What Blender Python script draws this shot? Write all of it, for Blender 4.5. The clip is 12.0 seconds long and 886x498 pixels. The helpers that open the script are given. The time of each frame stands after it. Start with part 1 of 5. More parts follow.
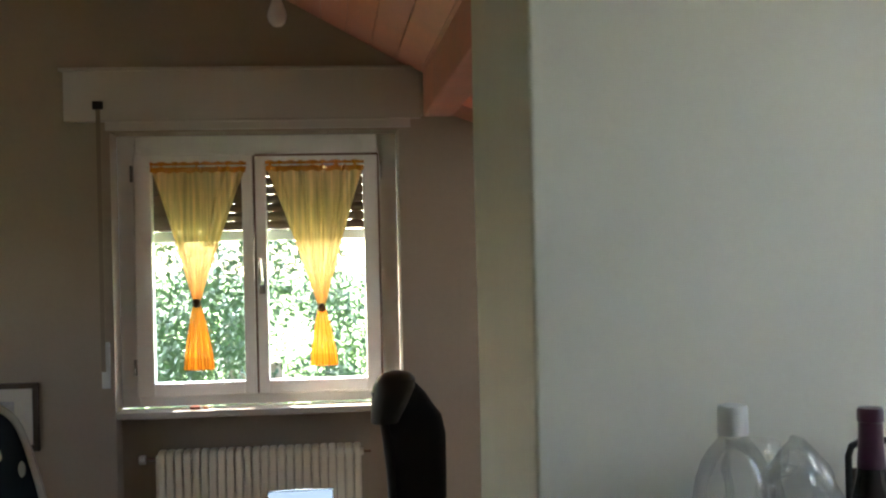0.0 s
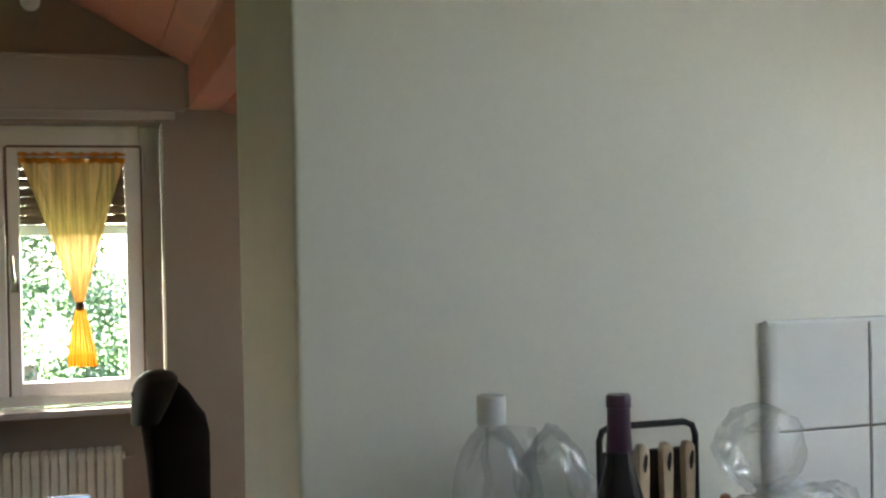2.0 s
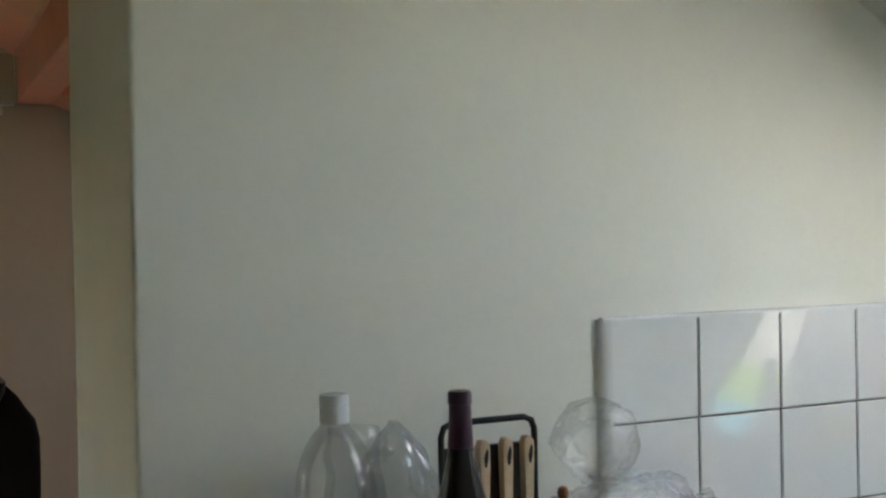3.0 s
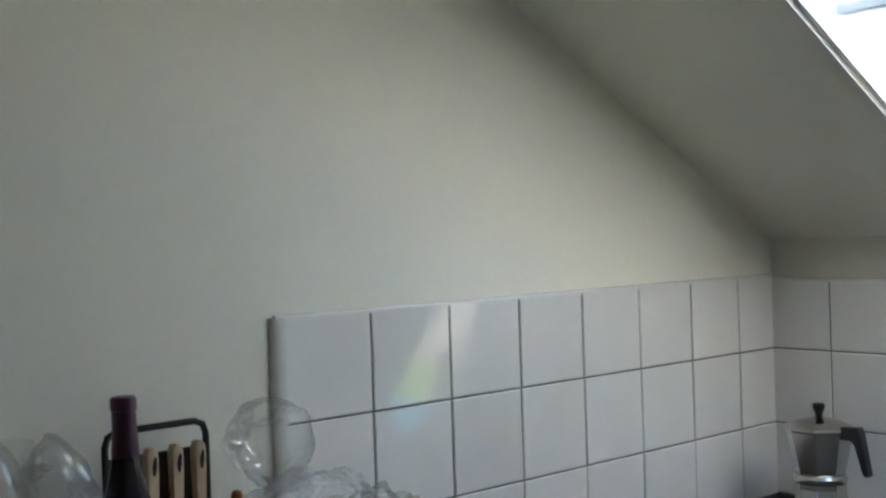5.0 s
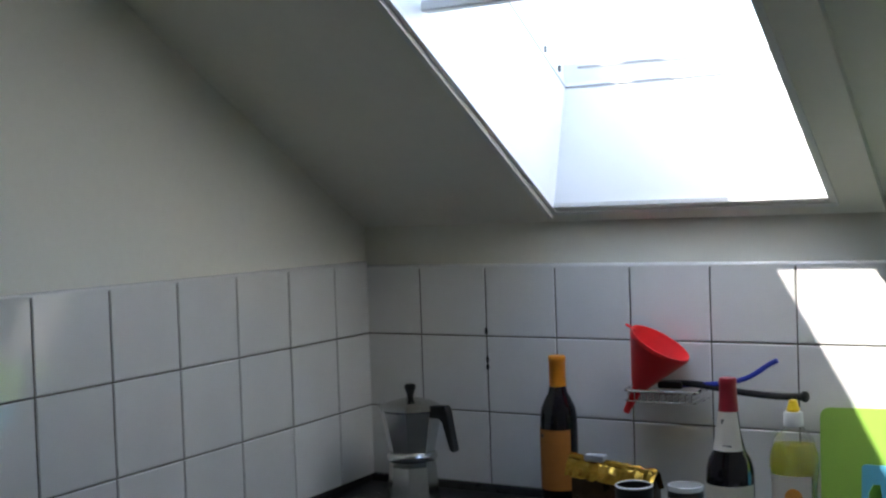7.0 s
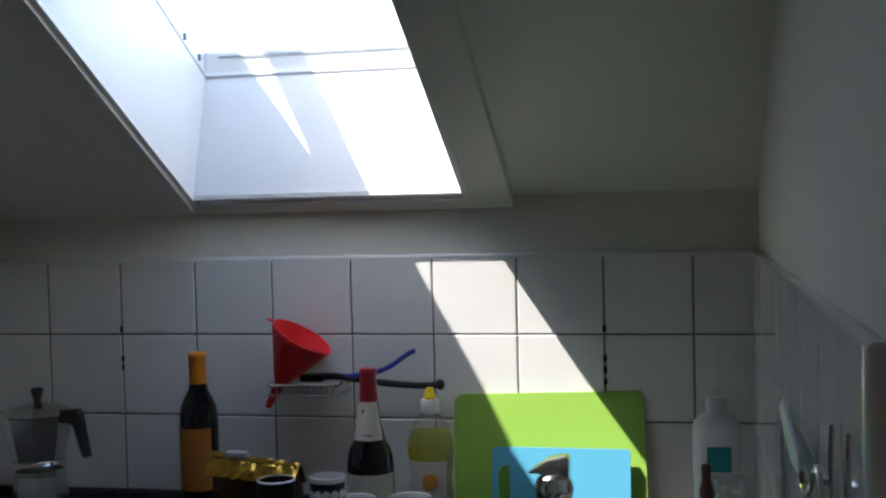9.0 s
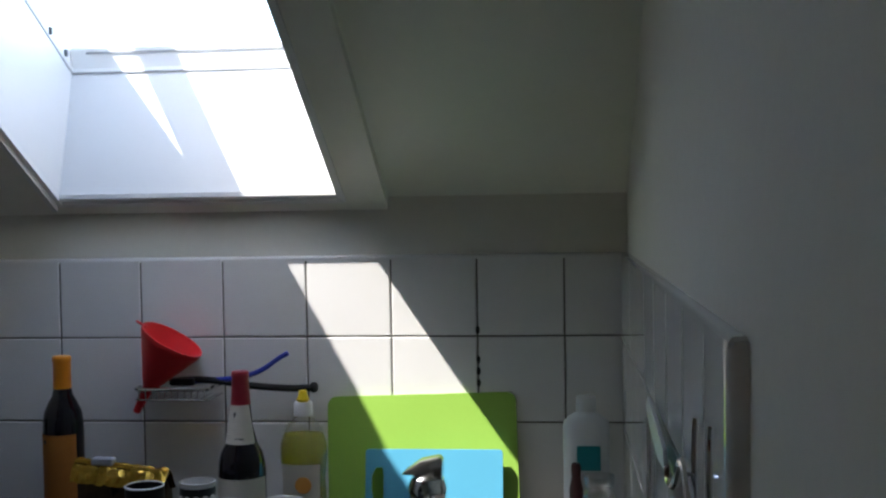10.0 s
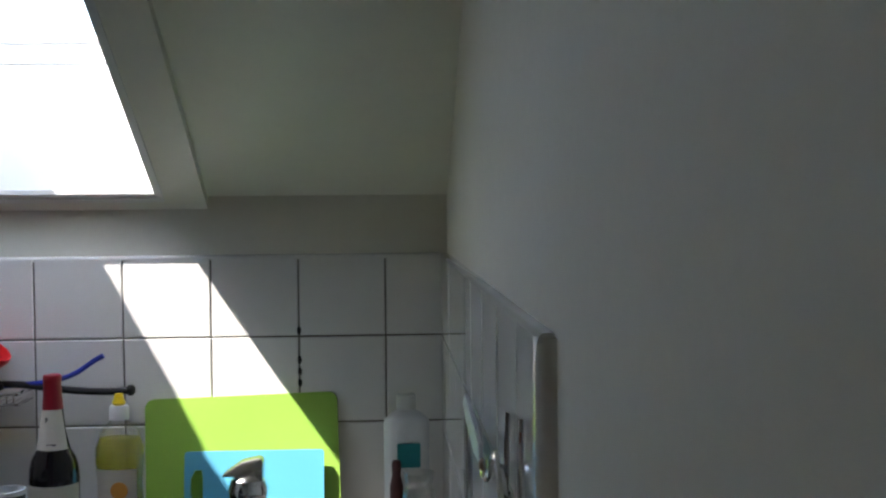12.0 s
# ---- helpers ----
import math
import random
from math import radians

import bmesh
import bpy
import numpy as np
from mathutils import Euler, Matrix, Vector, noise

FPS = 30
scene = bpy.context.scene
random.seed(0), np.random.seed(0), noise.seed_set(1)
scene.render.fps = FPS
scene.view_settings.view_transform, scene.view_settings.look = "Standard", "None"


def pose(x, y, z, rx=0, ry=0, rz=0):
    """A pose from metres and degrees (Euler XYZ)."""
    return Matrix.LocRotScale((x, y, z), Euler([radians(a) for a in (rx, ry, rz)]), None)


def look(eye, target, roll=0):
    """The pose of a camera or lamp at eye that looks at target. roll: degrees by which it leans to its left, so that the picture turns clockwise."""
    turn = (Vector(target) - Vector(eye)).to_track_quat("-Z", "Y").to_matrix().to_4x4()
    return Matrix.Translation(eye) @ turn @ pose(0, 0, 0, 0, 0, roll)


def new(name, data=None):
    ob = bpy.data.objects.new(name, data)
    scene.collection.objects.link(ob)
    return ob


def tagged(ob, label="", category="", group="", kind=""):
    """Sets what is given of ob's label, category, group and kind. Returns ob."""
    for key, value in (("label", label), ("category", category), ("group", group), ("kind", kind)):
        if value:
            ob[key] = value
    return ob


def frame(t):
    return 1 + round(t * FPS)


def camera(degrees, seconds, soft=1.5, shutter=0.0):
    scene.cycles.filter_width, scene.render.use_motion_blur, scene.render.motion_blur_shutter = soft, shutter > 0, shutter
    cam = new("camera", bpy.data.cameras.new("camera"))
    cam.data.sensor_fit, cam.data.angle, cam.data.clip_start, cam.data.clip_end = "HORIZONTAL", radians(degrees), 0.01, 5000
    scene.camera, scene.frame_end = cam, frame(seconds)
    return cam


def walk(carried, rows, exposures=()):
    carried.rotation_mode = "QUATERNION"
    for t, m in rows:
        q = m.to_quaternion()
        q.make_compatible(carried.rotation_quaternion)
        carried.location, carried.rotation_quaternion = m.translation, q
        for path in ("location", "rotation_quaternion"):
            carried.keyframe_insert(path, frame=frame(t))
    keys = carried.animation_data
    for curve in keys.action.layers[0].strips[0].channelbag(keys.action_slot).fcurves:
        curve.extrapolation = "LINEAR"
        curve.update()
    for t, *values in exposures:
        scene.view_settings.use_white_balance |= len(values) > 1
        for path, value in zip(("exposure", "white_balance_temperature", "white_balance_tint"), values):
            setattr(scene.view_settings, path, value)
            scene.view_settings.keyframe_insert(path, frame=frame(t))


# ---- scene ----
cam = camera(42.20, 12.0, soft=2.3)
# seconds, eye, yaw, pitch, roll
PATH = [
    (0, 1.3528, -2.0529, 1.4841, 84.342, -0.126, -1.300),
    (0.5, 1.3508, -2.0505, 1.4822, 82.860, -0.198, -1.310),
    (1, 1.3492, -2.0479, 1.4806, 80.284, -0.267, -1.285),
    (1.5, 1.3484, -2.0454, 1.4796, 76.890, -0.351, -1.226),
    (2, 1.3491, -2.0436, 1.4793, 72.940, -0.483, -1.174),
    (2.5, 1.3504, -2.0432, 1.4787, 69.170, -0.639, -1.141),
    (3, 1.3500, -2.0450, 1.4764, 65.070, -0.600, -1.063),
    (3.2, 1.3487, -2.0462, 1.4749, 63.420, -0.566, -1.018),
    (5, 1.3350, -2.0212, 1.4654, 49.223, -0.792, -1.960),
    (5.5, 1.3350, -2.0173, 1.4602, 44.773, -0.916, -2.031),
    (6, 1.3386, -2.0133, 1.4572, 39.654, -1.157, -1.959),
    (6.5, 1.3422, -2.0074, 1.4561, 34.957, -1.458, -1.992),
    (7, 1.3435, -1.9985, 1.4558, 29.930, -1.787, -1.972),
    (7.2, 1.3431, -1.9949, 1.4553, 28.088, -1.882, -1.902),
    (8.8, 1.3355, -1.9797, 1.4414, 13.741, -2.167, -1.493),
    (9, 1.3353, -1.9787, 1.4391, 12.192, -2.191, -1.406),
    (9.5, 1.3356, -1.9782, 1.4352, 8.944, -2.092, -1.210),
    (10, 1.3363, -1.9793, 1.4336, 5.955, -2.057, -0.944),
    (10.5, 1.3376, -1.9818, 1.4332, 3.208, -2.073, -0.699),
    (11, 1.3391, -1.9852, 1.4336, 0.242, -2.109, -0.527),
    (11.5, 1.3400, -1.9898, 1.4341, -1.997, -2.136, -0.416),
    (12, 1.3395, -1.9961, 1.4343, -2.862, -2.152, -0.528),
]
EXPOSURES = [(0.0, 4.75, 7300, 9), (3.2, 4.65, 7400, 7), (5.5, 4.15, 6950, 8), (6.2, 3.95, 6800, 8), (7.2, 3.25, 6650, 9),
             (8.8, 2.68, 6550, 10), (11.0, 2.92, 6650, 11), (12.0, 3.24, 6750, 11)]
walk(cam, [(t, pose(x, y, z, 90 + pitch, 0, yaw) @ pose(0, 0, 0, 0, 0, roll)) for t, x, y, z, yaw, pitch, roll in PATH], EXPOSURES)

# ---------------------------------------------------------------- light
SUN = Vector((1.62, 1.0, -3.0)).normalized()
world = bpy.data.worlds.new("world")
scene.world = world
world.use_nodes = True
wn = world.node_tree.nodes
sky = wn.new("ShaderNodeTexSky")
sky.sky_type = "NISHITA"
sky.sun_disc = False
sky.sun_elevation = math.asin(-SUN.z)
sky.sun_rotation = math.atan2(-SUN.x, -SUN.y)
world.node_tree.links.new(sky.outputs["Color"], wn["Background"].inputs["Color"])
wn["Background"].inputs["Strength"].default_value = 0.15
sun = new("sun", bpy.data.lights.new("sun", "SUN"))
sun.data.energy = 2.0
sun.data.angle = radians(0.53)
sun.data.color = (1.0, 0.97, 0.93)
sun.matrix_world = look((0, 0, 20), Vector((0, 0, 20)) + SUN)


# ---------------------------------------------------------------- materials
def mat(name, color, rough=0.6, metal=0.0, var=0.08, scale=6.0, fine=90.0, bump=0.1, dist=0.002,
        coat=0.0, transmission=0.0, per_object=0.0, spec=0.5, stain=None, subsurf=0.0):
    m = bpy.data.materials.new(name)
    m.use_nodes = True
    nt = m.node_tree
    N, L = nt.nodes, nt.links
    b = N["Principled BSDF"]
    b.inputs["Roughness"].default_value = rough
    b.inputs["Metallic"].default_value = metal
    b.inputs["Coat Weight"].default_value = coat
    b.inputs["Transmission Weight"].default_value = transmission
    b.inputs["Specular IOR Level"].default_value = spec
    b.inputs["IOR"].default_value = 1.45
    geo = N.new("ShaderNodeNewGeometry")
    big = N.new("ShaderNodeTexNoise")
    big.inputs["Scale"].default_value = scale
    big.inputs["Detail"].default_value = 5
    small = N.new("ShaderNodeTexNoise")
    small.inputs["Scale"].default_value = fine
    small.inputs["Detail"].default_value = 4
    L.new(geo.outputs["Position"], big.inputs["Vector"])
    L.new(geo.outputs["Position"], small.inputs["Vector"])
    add = N.new("ShaderNodeMath")
    add.operation = "MULTIPLY_ADD"
    add.inputs[1].default_value = 0.35
    L.new(small.outputs["Fac"], add.inputs[0])
    L.new(big.outputs["Fac"], add.inputs[2])
    ramp = N.new("ShaderNodeMapRange")
    ramp.inputs["From Min"].default_value = 0.35
    ramp.inputs["From Max"].default_value = 1.0
    ramp.inputs["To Min"].default_value = 1.0 - var
    ramp.inputs["To Max"].default_value = 1.0 + var
    L.new(add.outputs[0], ramp.inputs["Value"])
    value = ramp.outputs["Result"]
    if per_object:
        info = N.new("ShaderNodeObjectInfo")
        rnd = N.new("ShaderNodeMapRange")
        rnd.inputs["To Min"].default_value = 1.0 - per_object
        rnd.inputs["To Max"].default_value = 1.0 + per_object
        L.new(info.outputs["Random"], rnd.inputs["Value"])
        mul = N.new("ShaderNodeMath")
        mul.operation = "MULTIPLY"
        L.new(value, mul.inputs[0])
        L.new(rnd.outputs["Result"], mul.inputs[1])
        value = mul.outputs[0]
    hsv = N.new("ShaderNodeHueSaturation")
    hsv.inputs["Color"].default_value = (*color, 1)
    L.new(value, hsv.inputs["Value"])
    out = hsv.outputs["Color"]
    if stain:
        spots = N.new("ShaderNodeTexNoise")
        spots.inputs["Scale"].default_value = 2.3
        spots.inputs["Detail"].default_value = 8
        L.new(geo.outputs["Position"], spots.inputs["Vector"])
        sr = N.new("ShaderNodeMapRange")
        sr.inputs["From Min"].default_value = 0.58
        sr.inputs["From Max"].default_value = 0.75
        sr.inputs["To Max"].default_value = 0.5
        L.new(spots.outputs["Fac"], sr.inputs["Value"])
        mix = N.new("ShaderNodeMix")
        mix.data_type = "RGBA"
        L.new(sr.outputs["Result"], mix.inputs["Factor"])
        L.new(out, mix.inputs[6])
        mix.inputs[7].default_value = (*stain, 1)
        out = mix.outputs[2]
    L.new(out, b.inputs["Base Color"])
    rr = N.new("ShaderNodeMapRange")
    rr.inputs["To Min"].default_value = max(0.02, rough - 0.08)
    rr.inputs["To Max"].default_value = min(1.0, rough + 0.08)
    L.new(big.outputs["Fac"], rr.inputs["Value"])
    L.new(rr.outputs["Result"], b.inputs["Roughness"])
    if bump:
        bp = N.new("ShaderNodeBump")
        bp.inputs["Strength"].default_value = bump
        bp.inputs["Distance"].default_value = dist
        L.new(add.outputs[0], bp.inputs["Height"])
        L.new(bp.outputs["Normal"], b.inputs["Normal"])
    return m


def clear(name, tint=(1, 1, 1), gloss=0.12, rough=0.05, milk=0.0, milk_color=(0.8, 0.8, 0.8), edge=0.4, wrinkle=0.0, size=60.0):
    """Thin clear plastic or pane glass: see-through with gloss at grazing angles."""
    m = bpy.data.materials.new(name)
    m.use_nodes = True
    N, L = m.node_tree.nodes, m.node_tree.links
    N.remove(N["Principled BSDF"])
    tr = N.new("ShaderNodeBsdfTransparent")
    tr.inputs["Color"].default_value = (*tint, 1)
    df = N.new("ShaderNodeBsdfDiffuse")
    df.inputs["Color"].default_value = (*milk_color, 1)
    gl = N.new("ShaderNodeBsdfGlossy")
    gl.inputs["Roughness"].default_value = rough
    fr = N.new("ShaderNodeFresnel")
    fr.inputs["IOR"].default_value = 1.45
    sc = N.new("ShaderNodeMath")
    sc.operation = "MULTIPLY_ADD"
    sc.inputs[1].default_value = edge
    sc.inputs[2].default_value = gloss * 0.3
    L.new(fr.outputs[0], sc.inputs[0])
    a = N.new("ShaderNodeMixShader")
    a.inputs[0].default_value = milk
    L.new(tr.outputs[0], a.inputs[1])
    L.new(df.outputs[0], a.inputs[2])
    c = N.new("ShaderNodeMixShader")
    L.new(sc.outputs[0], c.inputs[0])
    L.new(a.outputs[0], c.inputs[1])
    L.new(gl.outputs[0], c.inputs[2])
    if wrinkle:
        geo = N.new("ShaderNodeNewGeometry")
        warp = N.new("ShaderNodeTexNoise")
        warp.inputs["Scale"].default_value = size * 0.4
        L.new(geo.outputs["Position"], warp.inputs["Vector"])
        cells = N.new("ShaderNodeTexVoronoi")
        cells.feature = "DISTANCE_TO_EDGE"
        cells.inputs["Scale"].default_value = size
        mixv = N.new("ShaderNodeMix")
        mixv.data_type = "VECTOR"
        mixv.inputs["Factor"].default_value = 0.03
        L.new(geo.outputs["Position"], mixv.inputs[4])
        L.new(warp.outputs["Color"], mixv.inputs[5])
        L.new(mixv.outputs[1], cells.inputs["Vector"])
        bp = N.new("ShaderNodeBump")
        bp.inputs["Strength"].default_value = wrinkle
        bp.inputs["Distance"].default_value = 0.01
        L.new(cells.outputs["Distance"], bp.inputs["Height"])
        L.new(bp.outputs["Normal"], gl.inputs["Normal"])
        L.new(bp.outputs["Normal"], fr.inputs["Normal"])
    L.new(c.outputs[0], N["Material Output"].inputs["Surface"])
    return m


def sheer(name, color, through_color, solid=0.5, trans=0.5):
    """Sheer curtain cloth: part weave, part glow of light passing, part see-through."""
    m = bpy.data.materials.new(name)
    m.use_nodes = True
    N, L = m.node_tree.nodes, m.node_tree.links
    N.remove(N["Principled BSDF"])
    df = N.new("ShaderNodeBsdfDiffuse")
    df.inputs["Color"].default_value = (*color, 1)
    tl = N.new("ShaderNodeBsdfTranslucent")
    tl.inputs["Color"].default_value = (*through_color, 1)
    tp = N.new("ShaderNodeBsdfTransparent")
    tp.inputs["Color"].default_value = (1.0, 0.93, 0.6, 1)
    weave = N.new("ShaderNodeTexNoise")
    weave.inputs["Scale"].default_value = 160
    a = N.new("ShaderNodeMixShader")
    a.inputs[0].default_value = trans
    L.new(df.outputs[0], a.inputs[1])
    L.new(tl.outputs[0], a.inputs[2])
    mr = N.new("ShaderNodeMapRange")
    mr.inputs["To Min"].default_value = solid - 0.03
    mr.inputs["To Max"].default_value = min(1.0, solid + 0.03)
    L.new(weave.outputs["Fac"], mr.inputs["Value"])
    c = N.new("ShaderNodeMixShader")
    L.new(mr.outputs["Result"], c.inputs[0])
    L.new(tp.outputs[0], c.inputs[1])
    L.new(a.outputs[0], c.inputs[2])
    L.new(c.outputs[0], N["Material Output"].inputs["Surface"])
    return m


def gathered(name):
    """Sheer cloth that gets denser and deeper in colour towards the knot, where it lies in many layers."""
    m = sheer(name, (0.80, 0.53, 0.22), (1.0, 0.66, 0.27), 0.94, 0.75)
    N, L = m.node_tree.nodes, m.node_tree.links
    geo = N.new("ShaderNodeNewGeometry")
    sep = N.new("ShaderNodeSeparateXYZ")
    L.new(geo.outputs["Position"], sep.inputs[0])
    mr = N.new("ShaderNodeMapRange")
    mr.inputs["From Min"].default_value = 1.62
    mr.inputs["From Max"].default_value = 1.24
    L.new(sep.outputs["Z"], mr.inputs["Value"])
    # upright noise streaks paint the shade of folds into the cloth colour
    mp = N.new("ShaderNodeMapping")
    mp.inputs["Scale"].default_value = (20, 75, 2.5)
    L.new(geo.outputs["Position"], mp.inputs["Vector"])
    fold_streaks = N.new("ShaderNodeTexNoise")
    fold_streaks.inputs["Scale"].default_value = 1.0
    fold_streaks.inputs["Detail"].default_value = 3
    L.new(mp.outputs[0], fold_streaks.inputs["Vector"])
    shade = N.new("ShaderNodeMapRange")
    shade.inputs["From Min"].default_value = 0.3
    shade.inputs["From Max"].default_value = 0.7
    shade.inputs["To Min"].default_value = 0.55
    shade.inputs["To Max"].default_value = 1.1
    L.new(fold_streaks.outputs["Fac"], shade.inputs["Value"])
    for node, a, b in (("Diffuse BSDF", (0.80, 0.53, 0.22), (0.77, 0.34, 0.06)), ("Translucent BSDF", (1.0, 0.64, 0.32), (0.97, 0.39, 0.06))):
        mix = N.new("ShaderNodeMix")
        mix.data_type = "RGBA"
        L.new(mr.outputs["Result"], mix.inputs["Factor"])
        mix.inputs[6].default_value = (*a, 1)
        mix.inputs[7].default_value = (*b, 1)
        hs = N.new("ShaderNodeHueSaturation")
        L.new(mix.outputs[2], hs.inputs["Color"])
        L.new(shade.outputs["Result"], hs.inputs["Value"])
        L.new(hs.outputs["Color"], N[node].inputs["Color"])
    return m


def glow(name, color, strength):
    m = bpy.data.materials.new(name)
    m.use_nodes = True
    b = m.node_tree.nodes["Principled BSDF"]
    b.inputs["Base Color"].default_value = (0.02, 0.02, 0.02, 1)
    b.inputs["Emission Color"].default_value = (*color, 1)
    b.inputs["Emission Strength"].default_value = strength
    return m


PLASTER = mat("white_plaster", (0.76, 0.745, 0.66), 0.75, var=0.05, scale=3, fine=60, bump=0.25, dist=0.003)
# tan plaster of the living room, its dimness put into the colour
PLASTER_DIM = mat("tan_plaster_dimmed", (0.31, 0.255, 0.20), 0.8, var=0.09, scale=2.5, fine=50, bump=0.25, dist=0.003)
CEIL_PAINT = mat("ceiling_paint", (0.82, 0.81, 0.73), 0.42, var=0.05, scale=3, fine=40, bump=0.2, dist=0.004)
TILE = mat("glazed_white_tile", (0.725, 0.72, 0.70), 0.12, var=0.03, scale=9, fine=30, bump=0.03, per_object=0.03, spec=0.85)
for node in TILE.node_tree.nodes:
    if node.type == "MAP_RANGE" and node.outputs[0].links and node.outputs[0].links[0].to_socket.name == "Roughness":
        node.inputs["To Min"].default_value, node.inputs["To Max"].default_value = 0.02, 0.07
GROUT = mat("dark_grout", (0.13, 0.12, 0.105), 0.9, var=0.35, scale=14, fine=200, bump=0.3)
STAIN = mat("black_mould", (0.015, 0.014, 0.013), 0.9, bump=0.3)
COUNTER = mat("dark_stone", (0.035, 0.034, 0.032), 0.3, var=0.5, scale=60, fine=400, bump=0.05)
CABINET = mat("cabinet_white", (0.6, 0.59, 0.56), 0.45)
FLOORING = mat("floor_boards", (0.45, 0.36, 0.26), 0.4, var=0.3, scale=4, fine=70, bump=0.15)
RED_WOOD = mat("reddish_stained_wood", (0.54, 0.205, 0.145), 0.42, var=0.18, scale=5, fine=60, bump=0.2, per_object=0.06)
BEAM_WOOD = mat("reddish_beam_wood", (0.52, 0.195, 0.14), 0.4, var=0.25, scale=6, fine=50, bump=0.2)
WHITE_LACQUER = mat("white_window_lacquer", (0.84, 0.81, 0.76), 0.3, var=0.04, scale=8)
# paint of shutter box and sill, greyed to put shade into the colour
DIMMED_PAINT = mat("greyish_paint_dimmed", (0.45, 0.41, 0.365), 0.35, var=0.05, scale=5)
REVEAL = mat("white_reveal_panel", (0.75, 0.76, 0.765), 0.4, var=0.02, scale=4, bump=0.05)
TRIM_WHITE = mat("white_trim", (0.8, 0.8, 0.79), 0.35, var=0.03)
SEAL = mat("grey_seal", (0.16, 0.16, 0.16), 0.6)
SEAM = mat("pale_grey_seam", (0.36, 0.37, 0.38), 0.6)
STRAP = mat("grey_brown_webbing", (0.22, 0.175, 0.135), 0.85, fine=300, bump=0.3)
SHUTTER = mat("brown_shutter_slat", (0.16, 0.09, 0.06), 0.5)
RADIATOR = mat("cream_radiator_enamel", (0.66, 0.60, 0.48), 0.3, var=0.06, scale=10)
GLASS = clear("pane_glass", (0.98, 0.99, 0.99), 0.04, 0.01)
SHEER = gathered("yellow_sheer")
SHEER_THICK = sheer("orange_gathered_sheer", (0.62, 0.26, 0.035), (0.55, 0.17, 0.015), 0.93, 0.6)
HEM = sheer("orange_hem", (0.45, 0.17, 0.02), (0.5, 0.14, 0.01), 0.98, 0.5)
ROPE = mat("brown_cord", (0.12, 0.07, 0.03), 0.9, fine=300, bump=0.5)
BLACK = mat("black_plastic", (0.012, 0.012, 0.013), 0.4)
BLACK_FABRIC = mat("black_upholstery", (0.008, 0.007, 0.009), 0.85, fine=400, bump=0.3)
BROWN_LEATHER = mat("grey_brown_leather", (0.032, 0.027, 0.023), 0.45, fine=150, bump=0.3)
NAVY = mat("navy_fabric", (0.018, 0.032, 0.055), 0.85, fine=300, bump=0.3)
WHITE_CLOTH = mat("off_white_cloth", (0.6, 0.58, 0.54), 0.85, fine=300, bump=0.3)
STEEL = mat("brushed_aluminium", (0.62, 0.61, 0.58), 0.2, 1.0, var=0.06, scale=20, bump=0.0)
SATIN = mat("satin_chrome", (0.52, 0.53, 0.52), 0.24, 1.0, bump=0.0)
CHROME = mat("chrome", (0.75, 0.75, 0.76), 0.08, 1.0, bump=0.0)
WINE_GLASS = mat("dark_bottle_glass", (0.008, 0.006, 0.009), 0.08, spec=0.6, bump=0.0)
WINE_VIOLET = mat("violet_black_bottle_glass", (0.010, 0.006, 0.010), 0.08, spec=0.6, bump=0.0)
ORANGE = mat("orange_foil", (0.78, 0.27, 0.02), 0.4, bump=0.1)
ORANGE_LABEL = mat("orange_paper_label", (0.42, 0.15, 0.025), 0.7, var=0.2)
VIOLET_FOIL = mat("violet_foil", (0.045, 0.010, 0.035), 0.35)
RED_FOIL = mat("red_foil", (0.32, 0.015, 0.03), 0.35)
PAPER = mat("cream_paper", (0.62, 0.58, 0.50), 0.8)
GREY_INK = mat("grey_ink", (0.15, 0.14, 0.13), 0.8)
GOLD = mat("gold_foil", (0.56, 0.34, 0.06), 0.22, 1.0, var=0.45, scale=30, fine=120, bump=0.6, dist=0.004)
DARK_PACK = mat("dark_pack", (0.060, 0.034, 0.014), 0.3, 0.5, var=0.5, scale=40, fine=160, bump=0.5, dist=0.003)
RED_PLASTIC = mat("red_plastic", (0.72, 0.025, 0.03), 0.4, subsurf=0.1)
BLUE_PLASTIC = mat("blue_plastic", (0.02, 0.035, 0.30), 0.35)
GREEN_BOARD = mat("green_plastic_board", (0.235, 0.41, 0.065), 0.45, var=0.06, fine=250, bump=0.12)
BLUE_BOARD = mat("light_blue_plastic_board", (0.09, 0.36, 0.53), 0.45, var=0.05, fine=250, bump=0.12)
YELLOW = mat("yellow_plastic", (0.80, 0.58, 0.02), 0.4)
WHITE_PLASTIC = mat("white_plastic", (0.72, 0.72, 0.72), 0.4, var=0.04)
GREY_PLASTIC = mat("greyish_plastic", (0.58, 0.60, 0.62), 0.4, var=0.05)
TEAL = mat("teal_label", (0.005, 0.22, 0.25), 0.6)
SOAP = clear("clear_yellow_soap", (0.88, 0.86, 0.14), 0.2, 0.05, milk=0.34, milk_color=(0.66, 0.64, 0.03))
CLEAR_PLASTIC = clear("clear_plastic", (0.99, 0.99, 0.985), 0.10, 0.08, milk=0.055, edge=0.36, wrinkle=0.12, size=25)
CRINKLE = clear("crinkled_plastic_film", (0.992, 0.992, 0.988), 0.16, 0.10, milk=0.075, edge=0.36, wrinkle=0.55, size=45)
CLEAR_GLASS = clear("drinking_glass", (0.98, 0.985, 0.98), 0.15, 0.04, milk=0.04)
PORCELAIN = mat("white_porcelain", (0.78, 0.78, 0.77), 0.15, bump=0.0)
KNIFE_WOOD = mat("pale_wood_handle", (0.56, 0.41, 0.28), 0.5, var=0.2, scale=40, fine=200)
